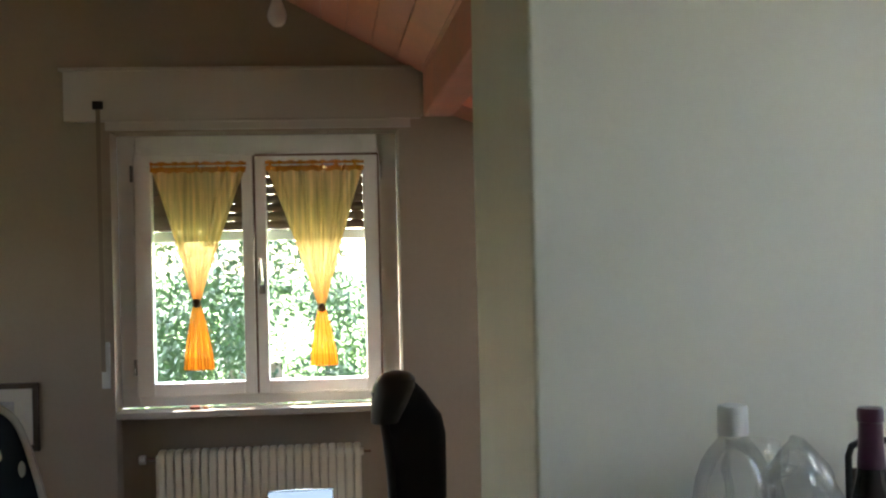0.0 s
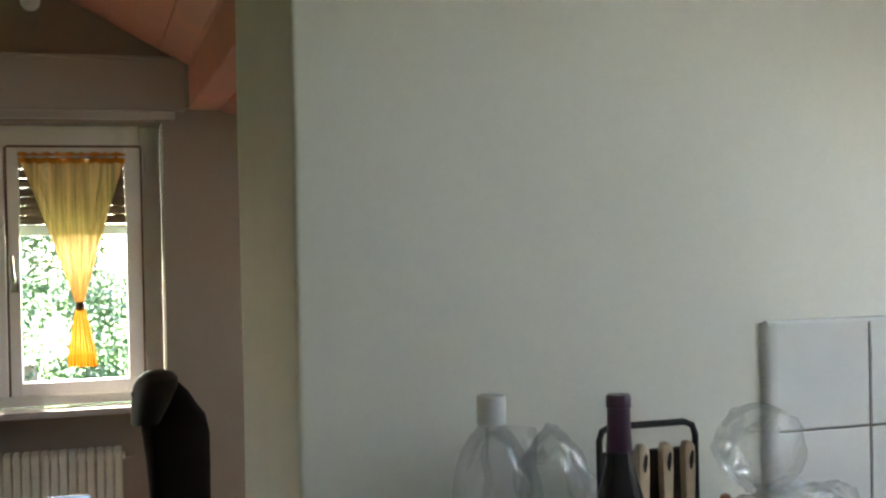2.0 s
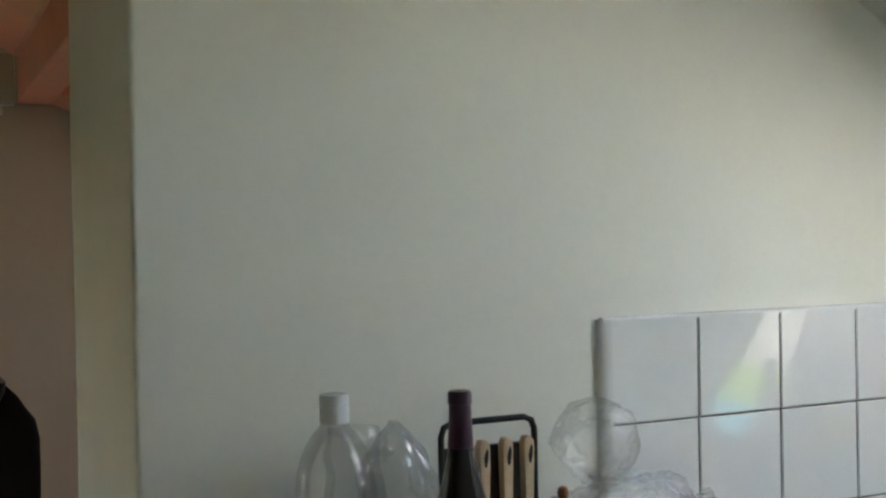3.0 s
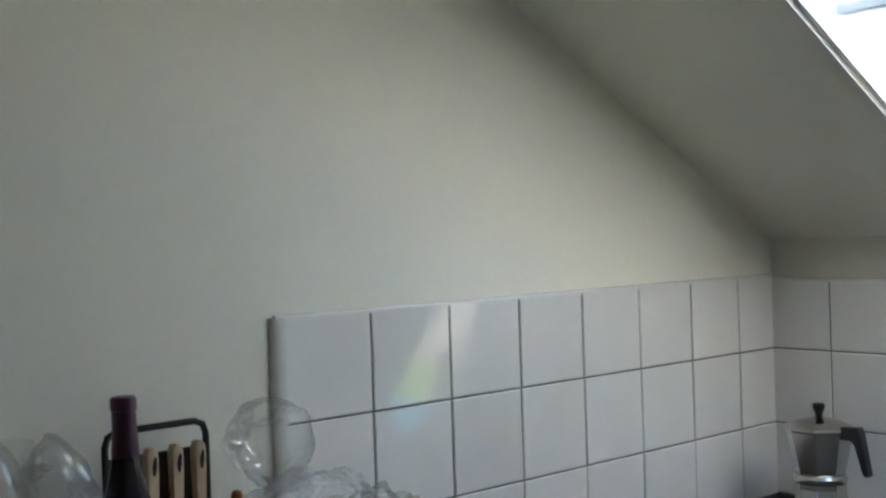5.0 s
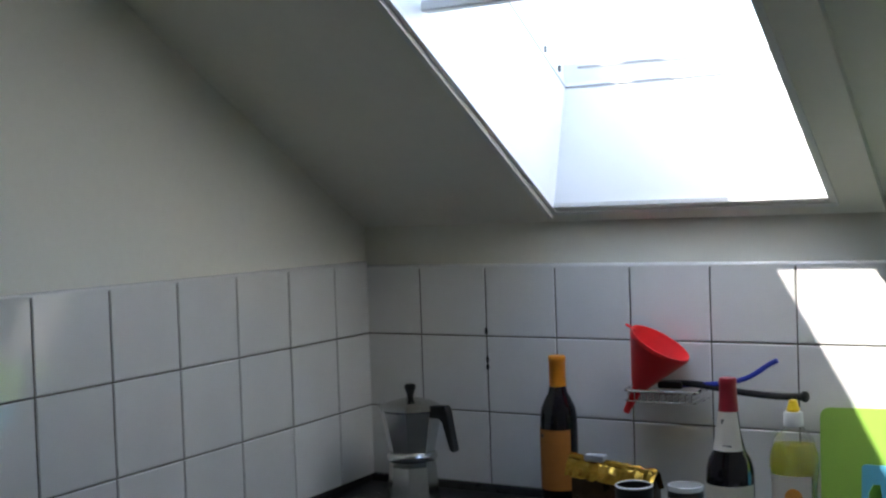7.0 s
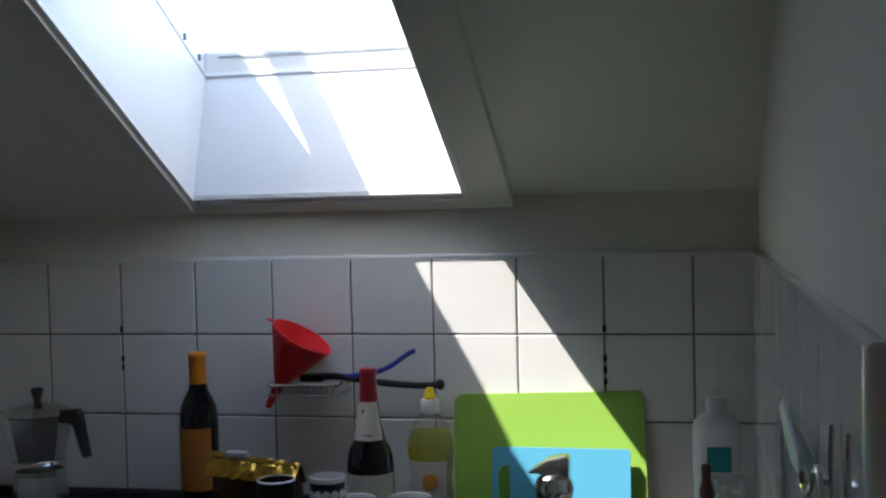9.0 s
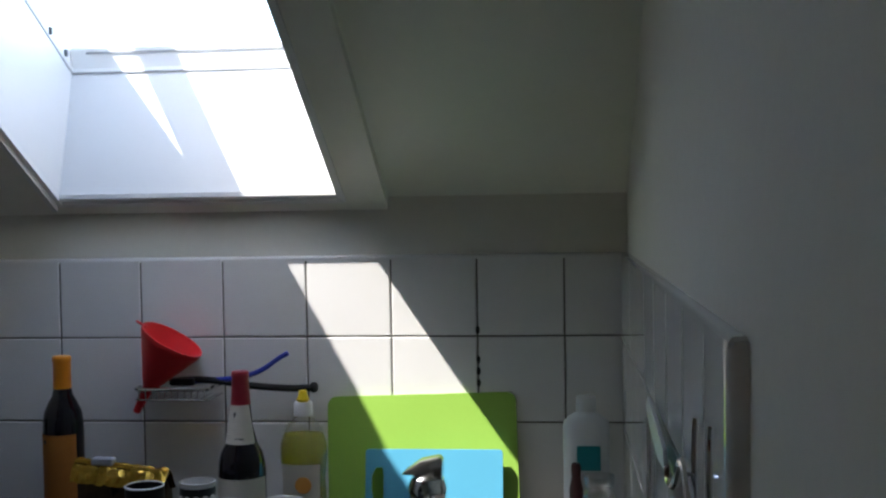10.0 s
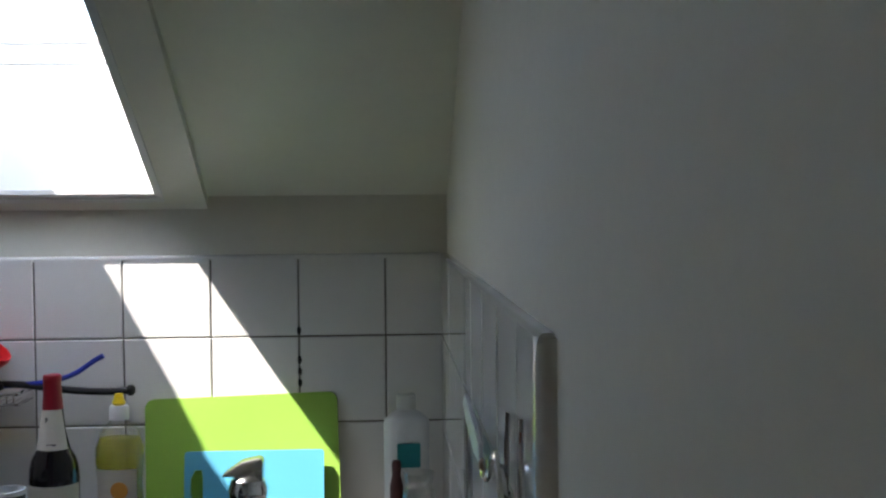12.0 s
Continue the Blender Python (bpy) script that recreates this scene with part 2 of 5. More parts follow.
CORK_WOOD = mat("turned_brown_wood", (0.30, 0.13, 0.05), 0.45, var=0.2, scale=60)
DARK_WOOD = mat("dark_picture_frame_wood", (0.06, 0.035, 0.02), 0.5)
PRINT_GREY = mat("grey_print", (0.35, 0.34, 0.36), 0.7, var=0.5, scale=18)
TABLE_WOOD = mat("table_wood", (0.30, 0.18, 0.10), 0.45, var=0.25)
SCREEN = glow("lit_screen", (0.45, 0.66, 1.0), 0.045)
BULB_GLASS = mat("opal_bulb_glass", (0.80, 0.78, 0.74), 0.25, bump=0.0)
LEAF = mat("leaf_green", (0.03, 0.065, 0.035), 0.5, var=0.5, scale=3, fine=20, bump=0.0)
LEAF_LIGHT = mat("leaf_light_green", (0.065, 0.11, 0.045), 0.5, var=0.5, scale=3, fine=20, bump=0.0)
BARK = mat("bark", (0.12, 0.085, 0.06), 0.9, bump=0.5)
GRASS = mat("meadow", (0.10, 0.17, 0.04), 0.9, var=0.4, scale=0.5, fine=5)
ROOF_TILE = mat("roof_felt", (0.2, 0.12, 0.09), 0.9)


# ---------------------------------------------------------------- mesh helpers
def finish(name, bm, material, parent=None, label="", smooth=False, extra=()):
    me = bpy.data.meshes.new(name)
    bmesh.ops.recalc_face_normals(bm, faces=bm.faces)
    bm.to_mesh(me)
    bm.free()
    me.materials.append(material)
    for m in extra:
        me.materials.append(m)
    if smooth:
        for p in me.polygons:
            p.use_smooth = True
        me.set_sharp_from_angle(angle=radians(40))
    ob = new(name, me)
    if parent is not None:
        ob.parent = parent
    if label:
        ob["label"] = label
    return ob


def part(name, bm, material, parent, label="", smooth=False):
    return finish(name, bm, material, parent, label, smooth)


def thing(name, label, category, group="", at=(0, 0, 0), turn=0.0):
    ob = new(name)
    ob.empty_display_size = 0.05
    ob.matrix_basis = pose(*at, 0, 0, turn)
    return tagged(ob, label, category, group)


def box(x0, x1, y0, y1, z0, z1, bevel=0.0, seg=2, bm=None):
    own = bm is None
    bm = bmesh.new() if own else bm
    r = bmesh.ops.create_cube(bm, size=1.0)
    for v in r["verts"]:
        v.co = Vector(((x0 + x1) / 2 + v.co.x * (x1 - x0), (y0 + y1) / 2 + v.co.y * (y1 - y0), (z0 + z1) / 2 + v.co.z * (z1 - z0)))
    if bevel:
        es = list({e for v in r["verts"] for e in v.link_edges})
        bmesh.ops.bevel(bm, geom=es, offset=bevel, segments=seg, profile=0.5, affect="EDGES")
    return bm


def lathe(profile, seg=32, bm=None, at=(0, 0, 0), squash=1.0, cap=True):
    """A turned form: profile of (radius, height) from bottom to top."""
    bm = bm or bmesh.new()
    rings = []
    for r, z in profile:
        rings.append([bm.verts.new((at[0] + max(r, 1e-4) * math.cos(2 * math.pi * i / seg), at[1] + squash * max(r, 1e-4) * math.sin(2 * math.pi * i / seg), at[2] + z)) for i in range(seg)])
    for a, b in zip(rings, rings[1:]):
        for i in range(seg):
            bm.faces.new((a[i], a[(i + 1) % seg], b[(i + 1) % seg], b[i]))
    if cap:
        bm.faces.new(rings[0][::-1])
        bm.faces.new(rings[-1])
    return bm


def tube(points, r, seg=8, bm=None):
    """A round bar along a line of points."""
    bm = bm or bmesh.new()
    pts = [Vector(p) for p in points]
    rings = []
    side = None
    for i, p in enumerate(pts):
        d = (pts[min(i + 1, len(pts) - 1)] - pts[max(i - 1, 0)]).normalized()
        if side is None:
            side = d.orthogonal().normalized()
        side = (side - d * side.dot(d)).normalized()
        up = d.cross(side)
        rings.append([bm.verts.new(p + r * (math.cos(2 * math.pi * k / seg) * side + math.sin(2 * math.pi * k / seg) * up)) for k in range(seg)])
    for a, b in zip(rings, rings[1:]):
        for k in range(seg):
            bm.faces.new((a[k], a[(k + 1) % seg], b[(k + 1) % seg], b[k]))
    bm.faces.new(rings[0][::-1])
    bm.faces.new(rings[-1])
    return bm


def arc(points, n=6):
    """A smooth line through a few points (Catmull-Rom)."""
    P = [Vector(p) for p in points]
    P = [2 * P[0] - P[1]] + P + [2 * P[-1] - P[-2]]
    out = []
    for i in range(1, len(P) - 2):
        for k in range(n):
            t = k / n
            a, b, c, d = P[i - 1], P[i], P[i + 1], P[i + 2]
            out.append(0.5 * (2 * b + (c - a) * t + (2 * a - 5 * b + 4 * c - d) * t * t + (3 * b - a - 3 * c + d) * t ** 3))
    out.append(P[-2])
    return out


def prism(outline, axis, lo, hi, bevel=0.0):
    """A plate: an outline of 2D points pushed along an axis. axis x: (y, z); axis y: (x, z); axis z: (x, y)."""
    bm = bmesh.new()
    def put(p, h):
        return {"x": (h, p[0], p[1]), "y": (p[0], h, p[1]), "z": (p[0], p[1], h)}[axis]
    a = [bm.verts.new(put(p, lo)) for p in outline]
    b = [bm.verts.new(put(p, hi)) for p in outline]
    n = len(outline)
    bm.faces.new(a[::-1])
    bm.faces.new(b)
    for i in range(n):
        bm.faces.new((a[i], a[(i + 1) % n], b[(i + 1) % n], b[i]))
    if bevel:
        es = [e for e in bm.edges]
        bmesh.ops.bevel(bm, geom=es, offset=bevel, segments=2, profile=0.5, affect="EDGES")
    return bm


def rounded(x0, x1, z0, z1, r, n=5):
    pts = []
    for cx, cz, a0 in ((x1 - r, z1 - r, 0), (x0 + r, z1 - r, 90), (x0 + r, z0 + r, 180), (x1 - r, z0 + r, 270)):
        for k in range(n + 1):
            a = radians(a0 + 90 * k / n)
            pts.append((cx + r * math.cos(a), cz + r * math.sin(a)))
    return pts


def structure(name, bm, material, label, category, smooth=False):
    return tagged(finish(name, bm, material, None, "", smooth), label, category, "", "structure")


# ---------------------------------------------------------------- the building
W = 1.447          # width of the kitchen niche
FOOT = 1.437       # height at which the sloping ceiling meets the back wall
RISE = 0.565       # its rise per metre
RIDGE = -3.1
WX = -3.5          # inner face of the window wall
THICK = 0.53       # thickness of the wall between kitchen and living room
END = -1.812       # where that wall ends
LFOOT, LRISE = 1.305, 0.555


def roof(y, foot=FOOT, rise=RISE):
    return foot - rise * max(y, RIDGE) + (rise * (y - RIDGE) if y < RIDGE else 0)


structure("floor", box(WX - 0.3, W + 0.2, -4.75, 0.2, -0.2, 0.0), FLOORING, "light wooden floor of the attic flat", "floor")
structure("wall_back", box(0.0, W + 0.2, 0.008, 0.28, 0, FOOT + 0.06), PLASTER, "white plastered knee wall behind the kitchen counter", "wall")
structure("wall_eaves_living", box(WX - 0.3, 0.0, 0.008, 0.28, 0, LFOOT), PLASTER_DIM, "plastered knee wall of the living room", "wall")
bm = prism([(0.02, 0), (0.02, FOOT + 0.02), (END, roof(END) + 0.02), (END, 0)], "x", -THICK, 0.0)
es = [e for e in bm.edges if abs(e.verts[0].co.y - END) < 1e-5 and abs(e.verts[1].co.y - END) < 1e-5 and abs(e.verts[0].co.x - e.verts[1].co.x) < 1e-5]
bmesh.ops.bevel(bm, geom=es, offset=0.006, segments=3, profile=0.5, affect="EDGES")
# slightly wavy hand-plastered corner
bmesh.ops.subdivide_edges(bm, edges=[e for e in bm.edges if abs(e.verts[0].co.z - e.verts[1].co.z) > 1.5], cuts=14)
for v in bm.verts:
    if v.co.y < END + 0.02 and 0.05 < v.co.z < 2.3:
        v.co.y += 0.0022 * noise.noise((v.co.x * 3, 0.3, v.co.z * 5))
wall_left = structure("wall_left", bm, PLASTER, "white plastered wall between kitchen and living room", "wall")
wall_right = structure("wall_right", prism([(0.008, 0), (0.008, FOOT + 0.03), (RIDGE, roof(RIDGE) + 0.03), (-4.6, roof(-4.6) + 0.03), (-4.6, 0)], "x", W, W + 0.15), PLASTER, "white plastered side wall of the kitchen niche", "wall")
# the gap left in this unseen wall is added for fill light
bm = box(WX - 0.3, -2.4, -4.75, -4.6, 0, 2.9)
box(-1.9, W + 0.2, -4.75, -4.6, 0, 2.9, bm=bm)
box(-2.4, -1.9, -4.75, -4.6, 0, 1.2, bm=bm)
box(-2.4, -1.9, -4.75, -4.6, 1.65, 2.9, bm=bm)
structure("wall_rear", bm, PLASTER, "plain white rear wall with a small opening added to let light in", "wall")

# sloping ceiling of the kitchen with the roof window's shaft
SX0, SX1 = 0.452, 0.957
SY0, SY1 = -0.04, -0.88
EDGE = 1.033
OUT = 0.27


def slope_slab(x0, x1, y0, y1, lift=0.0, thick=OUT):
    return prism([(y0, roof(y0) + lift), (y1, roof(y1) + lift), (y1, roof(y1) + thick), (y0, roof(y0) + thick)], "x", x0, x1)


bm = slope_slab(0.0, SX0, 0.02, RIDGE)
for piece in (slope_slab(SX1, EDGE, 0.02, RIDGE), slope_slab(SX0, SX1, SY1, RIDGE), slope_slab(EDGE, W, 0.02, RIDGE, 0.022),
              prism([(0.02, roof(0.02)), (SY0, roof(SY0)), (0.035, roof(SY0) + 0.235), (0.3, roof(SY0) + 0.1), (0.3, roof(0.02))], "x", SX0, SX1),
              prism([(RIDGE, roof(RIDGE)), (-4.75, roof(-4.75)), (-4.75, roof(-4.75) + OUT), (RIDGE, roof(RIDGE) + OUT)], "x", 0.0, W)):
    me = bpy.data.meshes.new("tmp")
    piece.to_mesh(me)
    piece.free()
    bm.from_mesh(me)
    bpy.data.meshes.remove(me)
structure("ceiling", bm, CEIL_PAINT, "white painted sloping attic ceiling", "ceiling")
# unseen roof window, added over the eaves side to light the living room
LX0, LX1 = -2.75, -2.2
LY0, LY1 = -0.55, -1.25


def joined(pieces):
    out = bmesh.new()
    for piece in pieces:
        me = bpy.data.meshes.new("tmp")
        piece.to_mesh(me)
        piece.free()
        out.from_mesh(me)
        bpy.data.meshes.remove(me)
    return out


def cover(x0, x1, y0, y1):
    return prism([(y0, roof(y0) + OUT), (y1, roof(y1) + OUT), (y1, roof(y1) + OUT + 0.1), (y0, roof(y0) + OUT + 0.1)], "x", x0, x1)


bm = joined([cover(WX - 0.6, LX0, 0.3, RIDGE), cover(LX1, 0.0, 0.3, RIDGE), cover(LX0, LX1, 0.3, LY0), cover(LX0, LX1, LY1, RIDGE)])
structure("roof_cover", bm, ROOF_TILE, "plain roof covering over the living room", "roof")

# living room ceiling: tongue-and-groove boards in one mesh
bm = bmesh.new()
nb = 30
lw = (RIDGE - 0.0) / nb
for i in range(nb):
    y0, y1 = i * lw - 0.001, (i + 1) * lw + 0.001
    runs = [(WX - 0.2, -THICK if y1 > END - 0.05 else -0.02)]
    if LY1 < (y0 + y1) / 2 < LY0:
        runs = [(WX - 0.2, LX0), (LX1, -THICK)]
    for xa, xb in runs:
        q = prism([(y0, roof(y0, LFOOT, LRISE)), (y1, roof(y1, LFOOT, LRISE)), (y1, roof(y1, LFOOT, LRISE) + 0.03), (y0, roof(y0, LFOOT, LRISE) + 0.03)], "x", xa, xb, 0.0025)
        me = bpy.data.meshes.new("tmp")
        q.to_mesh(me)
        q.free()
        bm.from_mesh(me)
        bpy.data.meshes.remove(me)
for y0, y1 in ((RIDGE, -4.75),):
    q = prism([(y0, roof(y0, LFOOT, LRISE)), (y1, roof(y1, LFOOT, LRISE)), (y1, roof(y1, LFOOT, LRISE) + 0.03), (y0, roof(y0, LFOOT, LRISE) + 0.03)], "x", WX - 0.2, -0.02)
    me = bpy.data.meshes.new("tmp")
    q.to_mesh(me)
    q.free()
    bm.from_mesh(me)
    bpy.data.meshes.remove(me)
structure("ceiling_living", bm, RED_WOOD, "reddish stained board ceiling sloping over the living room", "ceiling")
# strip of wall closing the step between the two ceilings
structure("wall_step", prism([(END, roof(END, LFOOT, LRISE)), (END, roof(END) + OUT), (RIDGE, roof(RIDGE) + OUT), (-4.75, roof(-4.75) + OUT), (-4.75, roof(-4.75, LFOOT, LRISE)), (RIDGE, roof(RIDGE, LFOOT, LRISE))], "x", -0.02, 0.0), PLASTER, "strip of plaster between the two ceilings", "wall")

# window wall with its niche
NY0, NY1 = -2.945, -1.752      # niche across
NTOP, SILL = 1.985, 0.823
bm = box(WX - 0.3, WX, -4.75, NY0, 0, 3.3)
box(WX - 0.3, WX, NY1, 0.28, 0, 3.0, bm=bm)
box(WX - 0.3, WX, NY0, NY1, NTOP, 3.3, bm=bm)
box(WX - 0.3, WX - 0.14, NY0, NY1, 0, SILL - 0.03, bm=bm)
structure("wall_window", bm, PLASTER_DIM, "tan plastered gable wall, colour dimmed for shade, with a window niche", "wall")

# ---------------------------------------------------------------- roof window
SASH_Z = 1.97


def sloped_bar(x0, x1, y0, y1, lo, hi):
    return prism([(y0, roof(y0) + lo), (y1, roof(y1) + lo), (y1, roof(y1) + hi), (y0, roof(y0) + hi)], "x", x0, x1)


shaft = tagged(new("window_1"), "white roof window opened flat over its reveal", "window", "", "structure")
# lining of the shaft: side boards, bottom board
part("reveal_board", prism([(SY0, roof(SY0)), (SY1, roof(SY1)), (SY1, roof(SY1) + OUT + 0.03), (0.035, roof(SY0) + 0.235)], "x", SX0, SX0 + 0.006), REVEAL, shaft, "white reveal board")
part("reveal_board", prism([(SY0, roof(SY0)), (SY1, roof(SY1)), (SY1, roof(SY1) + OUT + 0.03), (0.035, roof(SY0) + 0.235)], "x", SX1 - 0.006, SX1), REVEAL, shaft, "white reveal board")
part("reveal_sill", prism([(SY0, roof(SY0)), (SY0 - 0.004, roof(SY0) + 0.002), (0.031, roof(SY0) + 0.236), (0.035, roof(SY0) + 0.234)], "x", SX0 + 0.006, SX1 - 0.006), REVEAL, shaft, "white sill board")
part("reveal_head", prism([(SY1, roof(SY1)), (SY1 + 0.006, roof(SY1)), (SY1 + 0.006, roof(SY1) + OUT + 0.03), (SY1, roof(SY1) + OUT + 0.03)], "x", SX0 + 0.006, SX1 - 0.006), REVEAL, shaft)
# outer frame on the roof
for x0, x1, top in ((SX0 - 0.06, SX0, 0.15), (SX1, SX1 + 0.06, 0.097)):
    part("outer_frame", sloped_bar(x0, x1, 0.12, SY1 - 0.06, OUT - 0.02, OUT + top), TRIM_WHITE, shaft)
part("outer_frame", box(SX0, SX1, 0.035, 0.095, roof(SY0) + 0.20, roof(SY0) + 0.275, 0.004), TRIM_WHITE, shaft)
part("outer_frame", sloped_bar(SX0, SX1, SY1, SY1 - 0.06, OUT, OUT + 0.075), TRIM_WHITE, shaft)
part("frame_groove", box(SX0 + 0.03, SX1 - 0.03, 0.0335, 0.036, roof(SY0) + 0.262, roof(SY0) + 0.266), SEAM, shaft)
part("seam", box(SX0 + 0.006, SX1 - 0.006, 0.0255, 0.030, roof(SY0) + 0.2255, roof(SY0) + 0.2290), SEAM, shaft)
part("seam", sloped_bar(SX0 + 0.0055, SX0 + 0.0072, 0.028, SY1, 0.264, 0.268), SEAM, shaft)
# sash turned level on its middle pivots
sash = part("sash", box(SX0 - 0.030, SX0 + 0.025, -0.80, 0.10, SASH_Z + 0.03, SASH_Z + 0.075, 0.004), TRIM_WHITE, shaft, "white sash standing level")
part("stile", box(SX1 - 0.05, SX1 + 0.02, -0.80, 0.10, SASH_Z + 0.03, SASH_Z + 0.075, 0.004), TRIM_WHITE, sash)
part("rail", box(SX0 + 0.02, SX1 - 0.05, 0.03, 0.10, SASH_Z + 0.03, SASH_Z + 0.075, 0.004), TRIM_WHITE, sash)
part("rail", box(SX0 + 0.02, SX1 - 0.05, -0.80, -0.73, SASH_Z + 0.03, SASH_Z + 0.075, 0.004), TRIM_WHITE, sash)
pane = part("pane", box(SX0, SX1 - 0.04, -0.74, 0.04, SASH_Z + 0.048, SASH_Z + 0.054), GLASS, sash)
pane.visible_shadow = False
# bar of the blind high in the shaft
part("blind_bar", box(SX0 + 0.012, SX1 - 0.012, -0.515, -0.490, 1.757, 1.775, 0.003), TRIM_WHITE, shaft, "white blind bar")
# thin double bead round the opening, seen from the room
for x0, x1, y0, y1, lo in ((SX0 - 0.014, SX0 - 0.004, SY0 + 0.014, SY1, -0.014), (SX0 - 0.002, SX0 + 0.007, SY0 + 0.006, SY1, -0.006), (SX1 - 0.004, SX1 + 0.008, SY0 + 0.012, SY1, -0.005)):
    part("bead", sloped_bar(x0, x1, y0, y1, lo, 0.004), TRIM_WHITE, shaft, "white bead")
part("bead", sloped_bar(SX0 - 0.014, SX1 + 0.008, SY0 + 0.016, SY0 + 0.006, -0.006, 0.004), TRIM_WHITE, shaft, "white bead")
part("bead", sloped_bar(SX0 - 0.002, SX1 - 0.004, SY0 + 0.002, SY0 - 0.006, -0.004, 0.004), TRIM_WHITE, shaft, "white bead")
part("seal", sloped_bar(SX0 - 0.004, SX1 - 0.004, SY0 + 0.006, SY0 + 0.002, -0.001, 0.004), SEAL, shaft)
part("seal", sloped_bar(SX0 - 0.004, SX0 - 0.002, SY0 + 0.006, SY1, -0.001, 0.004), SEAL, shaft)
# small screw heads of the pivots on the left reveal
for y, dz in ((0.0, 0.215), (-0.06, 0.245)):
    part("screw", box(SX0 + 0.005, SX0 + 0.010, y - 0.003, y + 0.003, roof(SY0) + dz + 0.04, roof(SY0) + dz + 0.052, 0.001), SEAL, shaft)

# added unseen roof window of the living room: lining boards, frame and pane
lw3 = tagged(new("window_3"), "unseen white roof window assumed in the boarded ceiling to light the living room", "window", "", "structure")
for x0, x1 in ((LX0 - 0.02, LX0), (LX1, LX1 + 0.02)):
    part("reveal_board", prism([(LY0, roof(LY0, LFOOT, LRISE)), (LY1, roof(LY1, LFOOT, LRISE)), (LY1, roof(LY1) + OUT + 0.1), (LY0, roof(LY0) + OUT + 0.1)], "x", x0, x1), REVEAL, lw3)
for y in (LY0, LY1):
    part("reveal_board", box(LX0, LX1, y - 0.01, y + 0.01, roof(y, LFOOT, LRISE), roof(y) + OUT + 0.1), REVEAL, lw3)
for x0, x1, y0, y1 in ((LX0, LX0 + 0.06, LY0, LY1), (LX1 - 0.06, LX1, LY0, LY1), (LX0 + 0.06, LX1 - 0.06, LY0, LY0 - 0.06), (LX0 + 0.06, LX1 - 0.06, LY1 + 0.06, LY1)):
    part("frame", sloped_bar(x0, x1, y0, y1, OUT + 0.04, OUT + 0.09), TRIM_WHITE, lw3)
pane = part("pane", sloped_bar(LX0 + 0.05, LX1 - 0.05, LY0 - 0.05, LY1 + 0.05, OUT + 0.06, OUT + 0.066), GLASS, lw3)
pane.visible_shadow = False

# ---------------------------------------------------------------- kitchen counter
counter = tagged(new("counter"), "dark stone worktop running along the kitchen walls", "worktop", "", "structure")
part("slab", box(0.0, W, -0.6, 0.0, 0.87, 0.90, 0.004), COUNTER, counter)
part("slab", box(0.0, 0.58, -1.795, -0.602, 0.87, 0.90, 0.004), COUNTER, counter)
part("upstand", box(0.0, W, -0.012, -0.001, 0.901, 0.917, 0.003), COUNTER, counter, "dark wall strip")
part("upstand", box(0.001, 0.012, -1.2, -0.013, 0.901, 0.915, 0.003), COUNTER, counter, "dark wall strip")
base = thing("base_cabinet", "plain white kitchen base cabinet under the worktop", "cabinet")
part("body", box(0.02, W - 0.01, -0.55, -0.02, 0.08, 0.868), CABINET, base)
for i in range(3):
    part("door", box(0.03 + i * 0.465, 0.485 + i * 0.465, -0.572, -0.552, 0.1, 0.86, 0.003), CABINET, base)
base = thing("base_cabinet", "plain white kitchen base cabinet along the side wall", "cabinet")
part("body", box(0.02, 0.54, -1.78, -0.60, 0.08, 0.868), CABINET, base)
for i in range(2):
    part("door", box(0.542, 0.562, -1.775 + i * 0.585, -1.2 + i * 0.585, 0.1, 0.86, 0.003), CABINET, base)
# raised shelf that the bottles by the side wall stand on
riser = thing("counter_shelf", "low dark shelf unit standing on the worktop", "shelf")
part("top", box(0.02, 0.32, -1.77, -1.0, 0.99, 1.01, 0.003), COUNTER, riser)
for y in (-1.76, -1.39, -1.03):
    part("leg", box(0.03, 0.31, y, y + 0.018, 0.90, 0.99), COUNTER, riser)


# ---------------------------------------------------------------- bottles and pots
def bottle(name, label, at, profile, material, cap=None, labels=(), seg=32, group="", squash=1.0):
    """A turned bottle with cap and paper labels as parts. cap: (name, profile, material)."""
    b = thing(name, label, "bottle", group, at)
    part("body", lathe(profile, seg, squash=squash), material, b, "", True)
    if cap:
        for cname, cprof, cmat in cap:
            part(cname, lathe(cprof, seg), cmat, b, "", True)
    for lname, z0, z1, radius, a0, a1, lmat in labels:
        bm = bmesh.new()
        n = 20
        rows = []
        for z in (z0, z1):
            r = radius(z)
            rows.append([bm.verts.new((r * math.cos(radians(a0 + (a1 - a0) * i / n)), squash * r * math.sin(radians(a0 + (a1 - a0) * i / n)), z)) for i in range(n + 1)])
        for i in range(n):
            bm.faces.new((rows[0][i], rows[0][i + 1], rows[1][i + 1], rows[1][i]))
        part(lname, bm, lmat, b, "", True)
    return b


def along(profile, off=0.0006):
    def radius(z):
        for (r0, z0), (r1, z1) in zip(profile, profile[1:]):
            if z0 <= z <= z1:
                return r0 + (r1 - r0) * (z - z0) / max(z1 - z0, 1e-6) + off
        return profile[-1][0] + off
    return radius


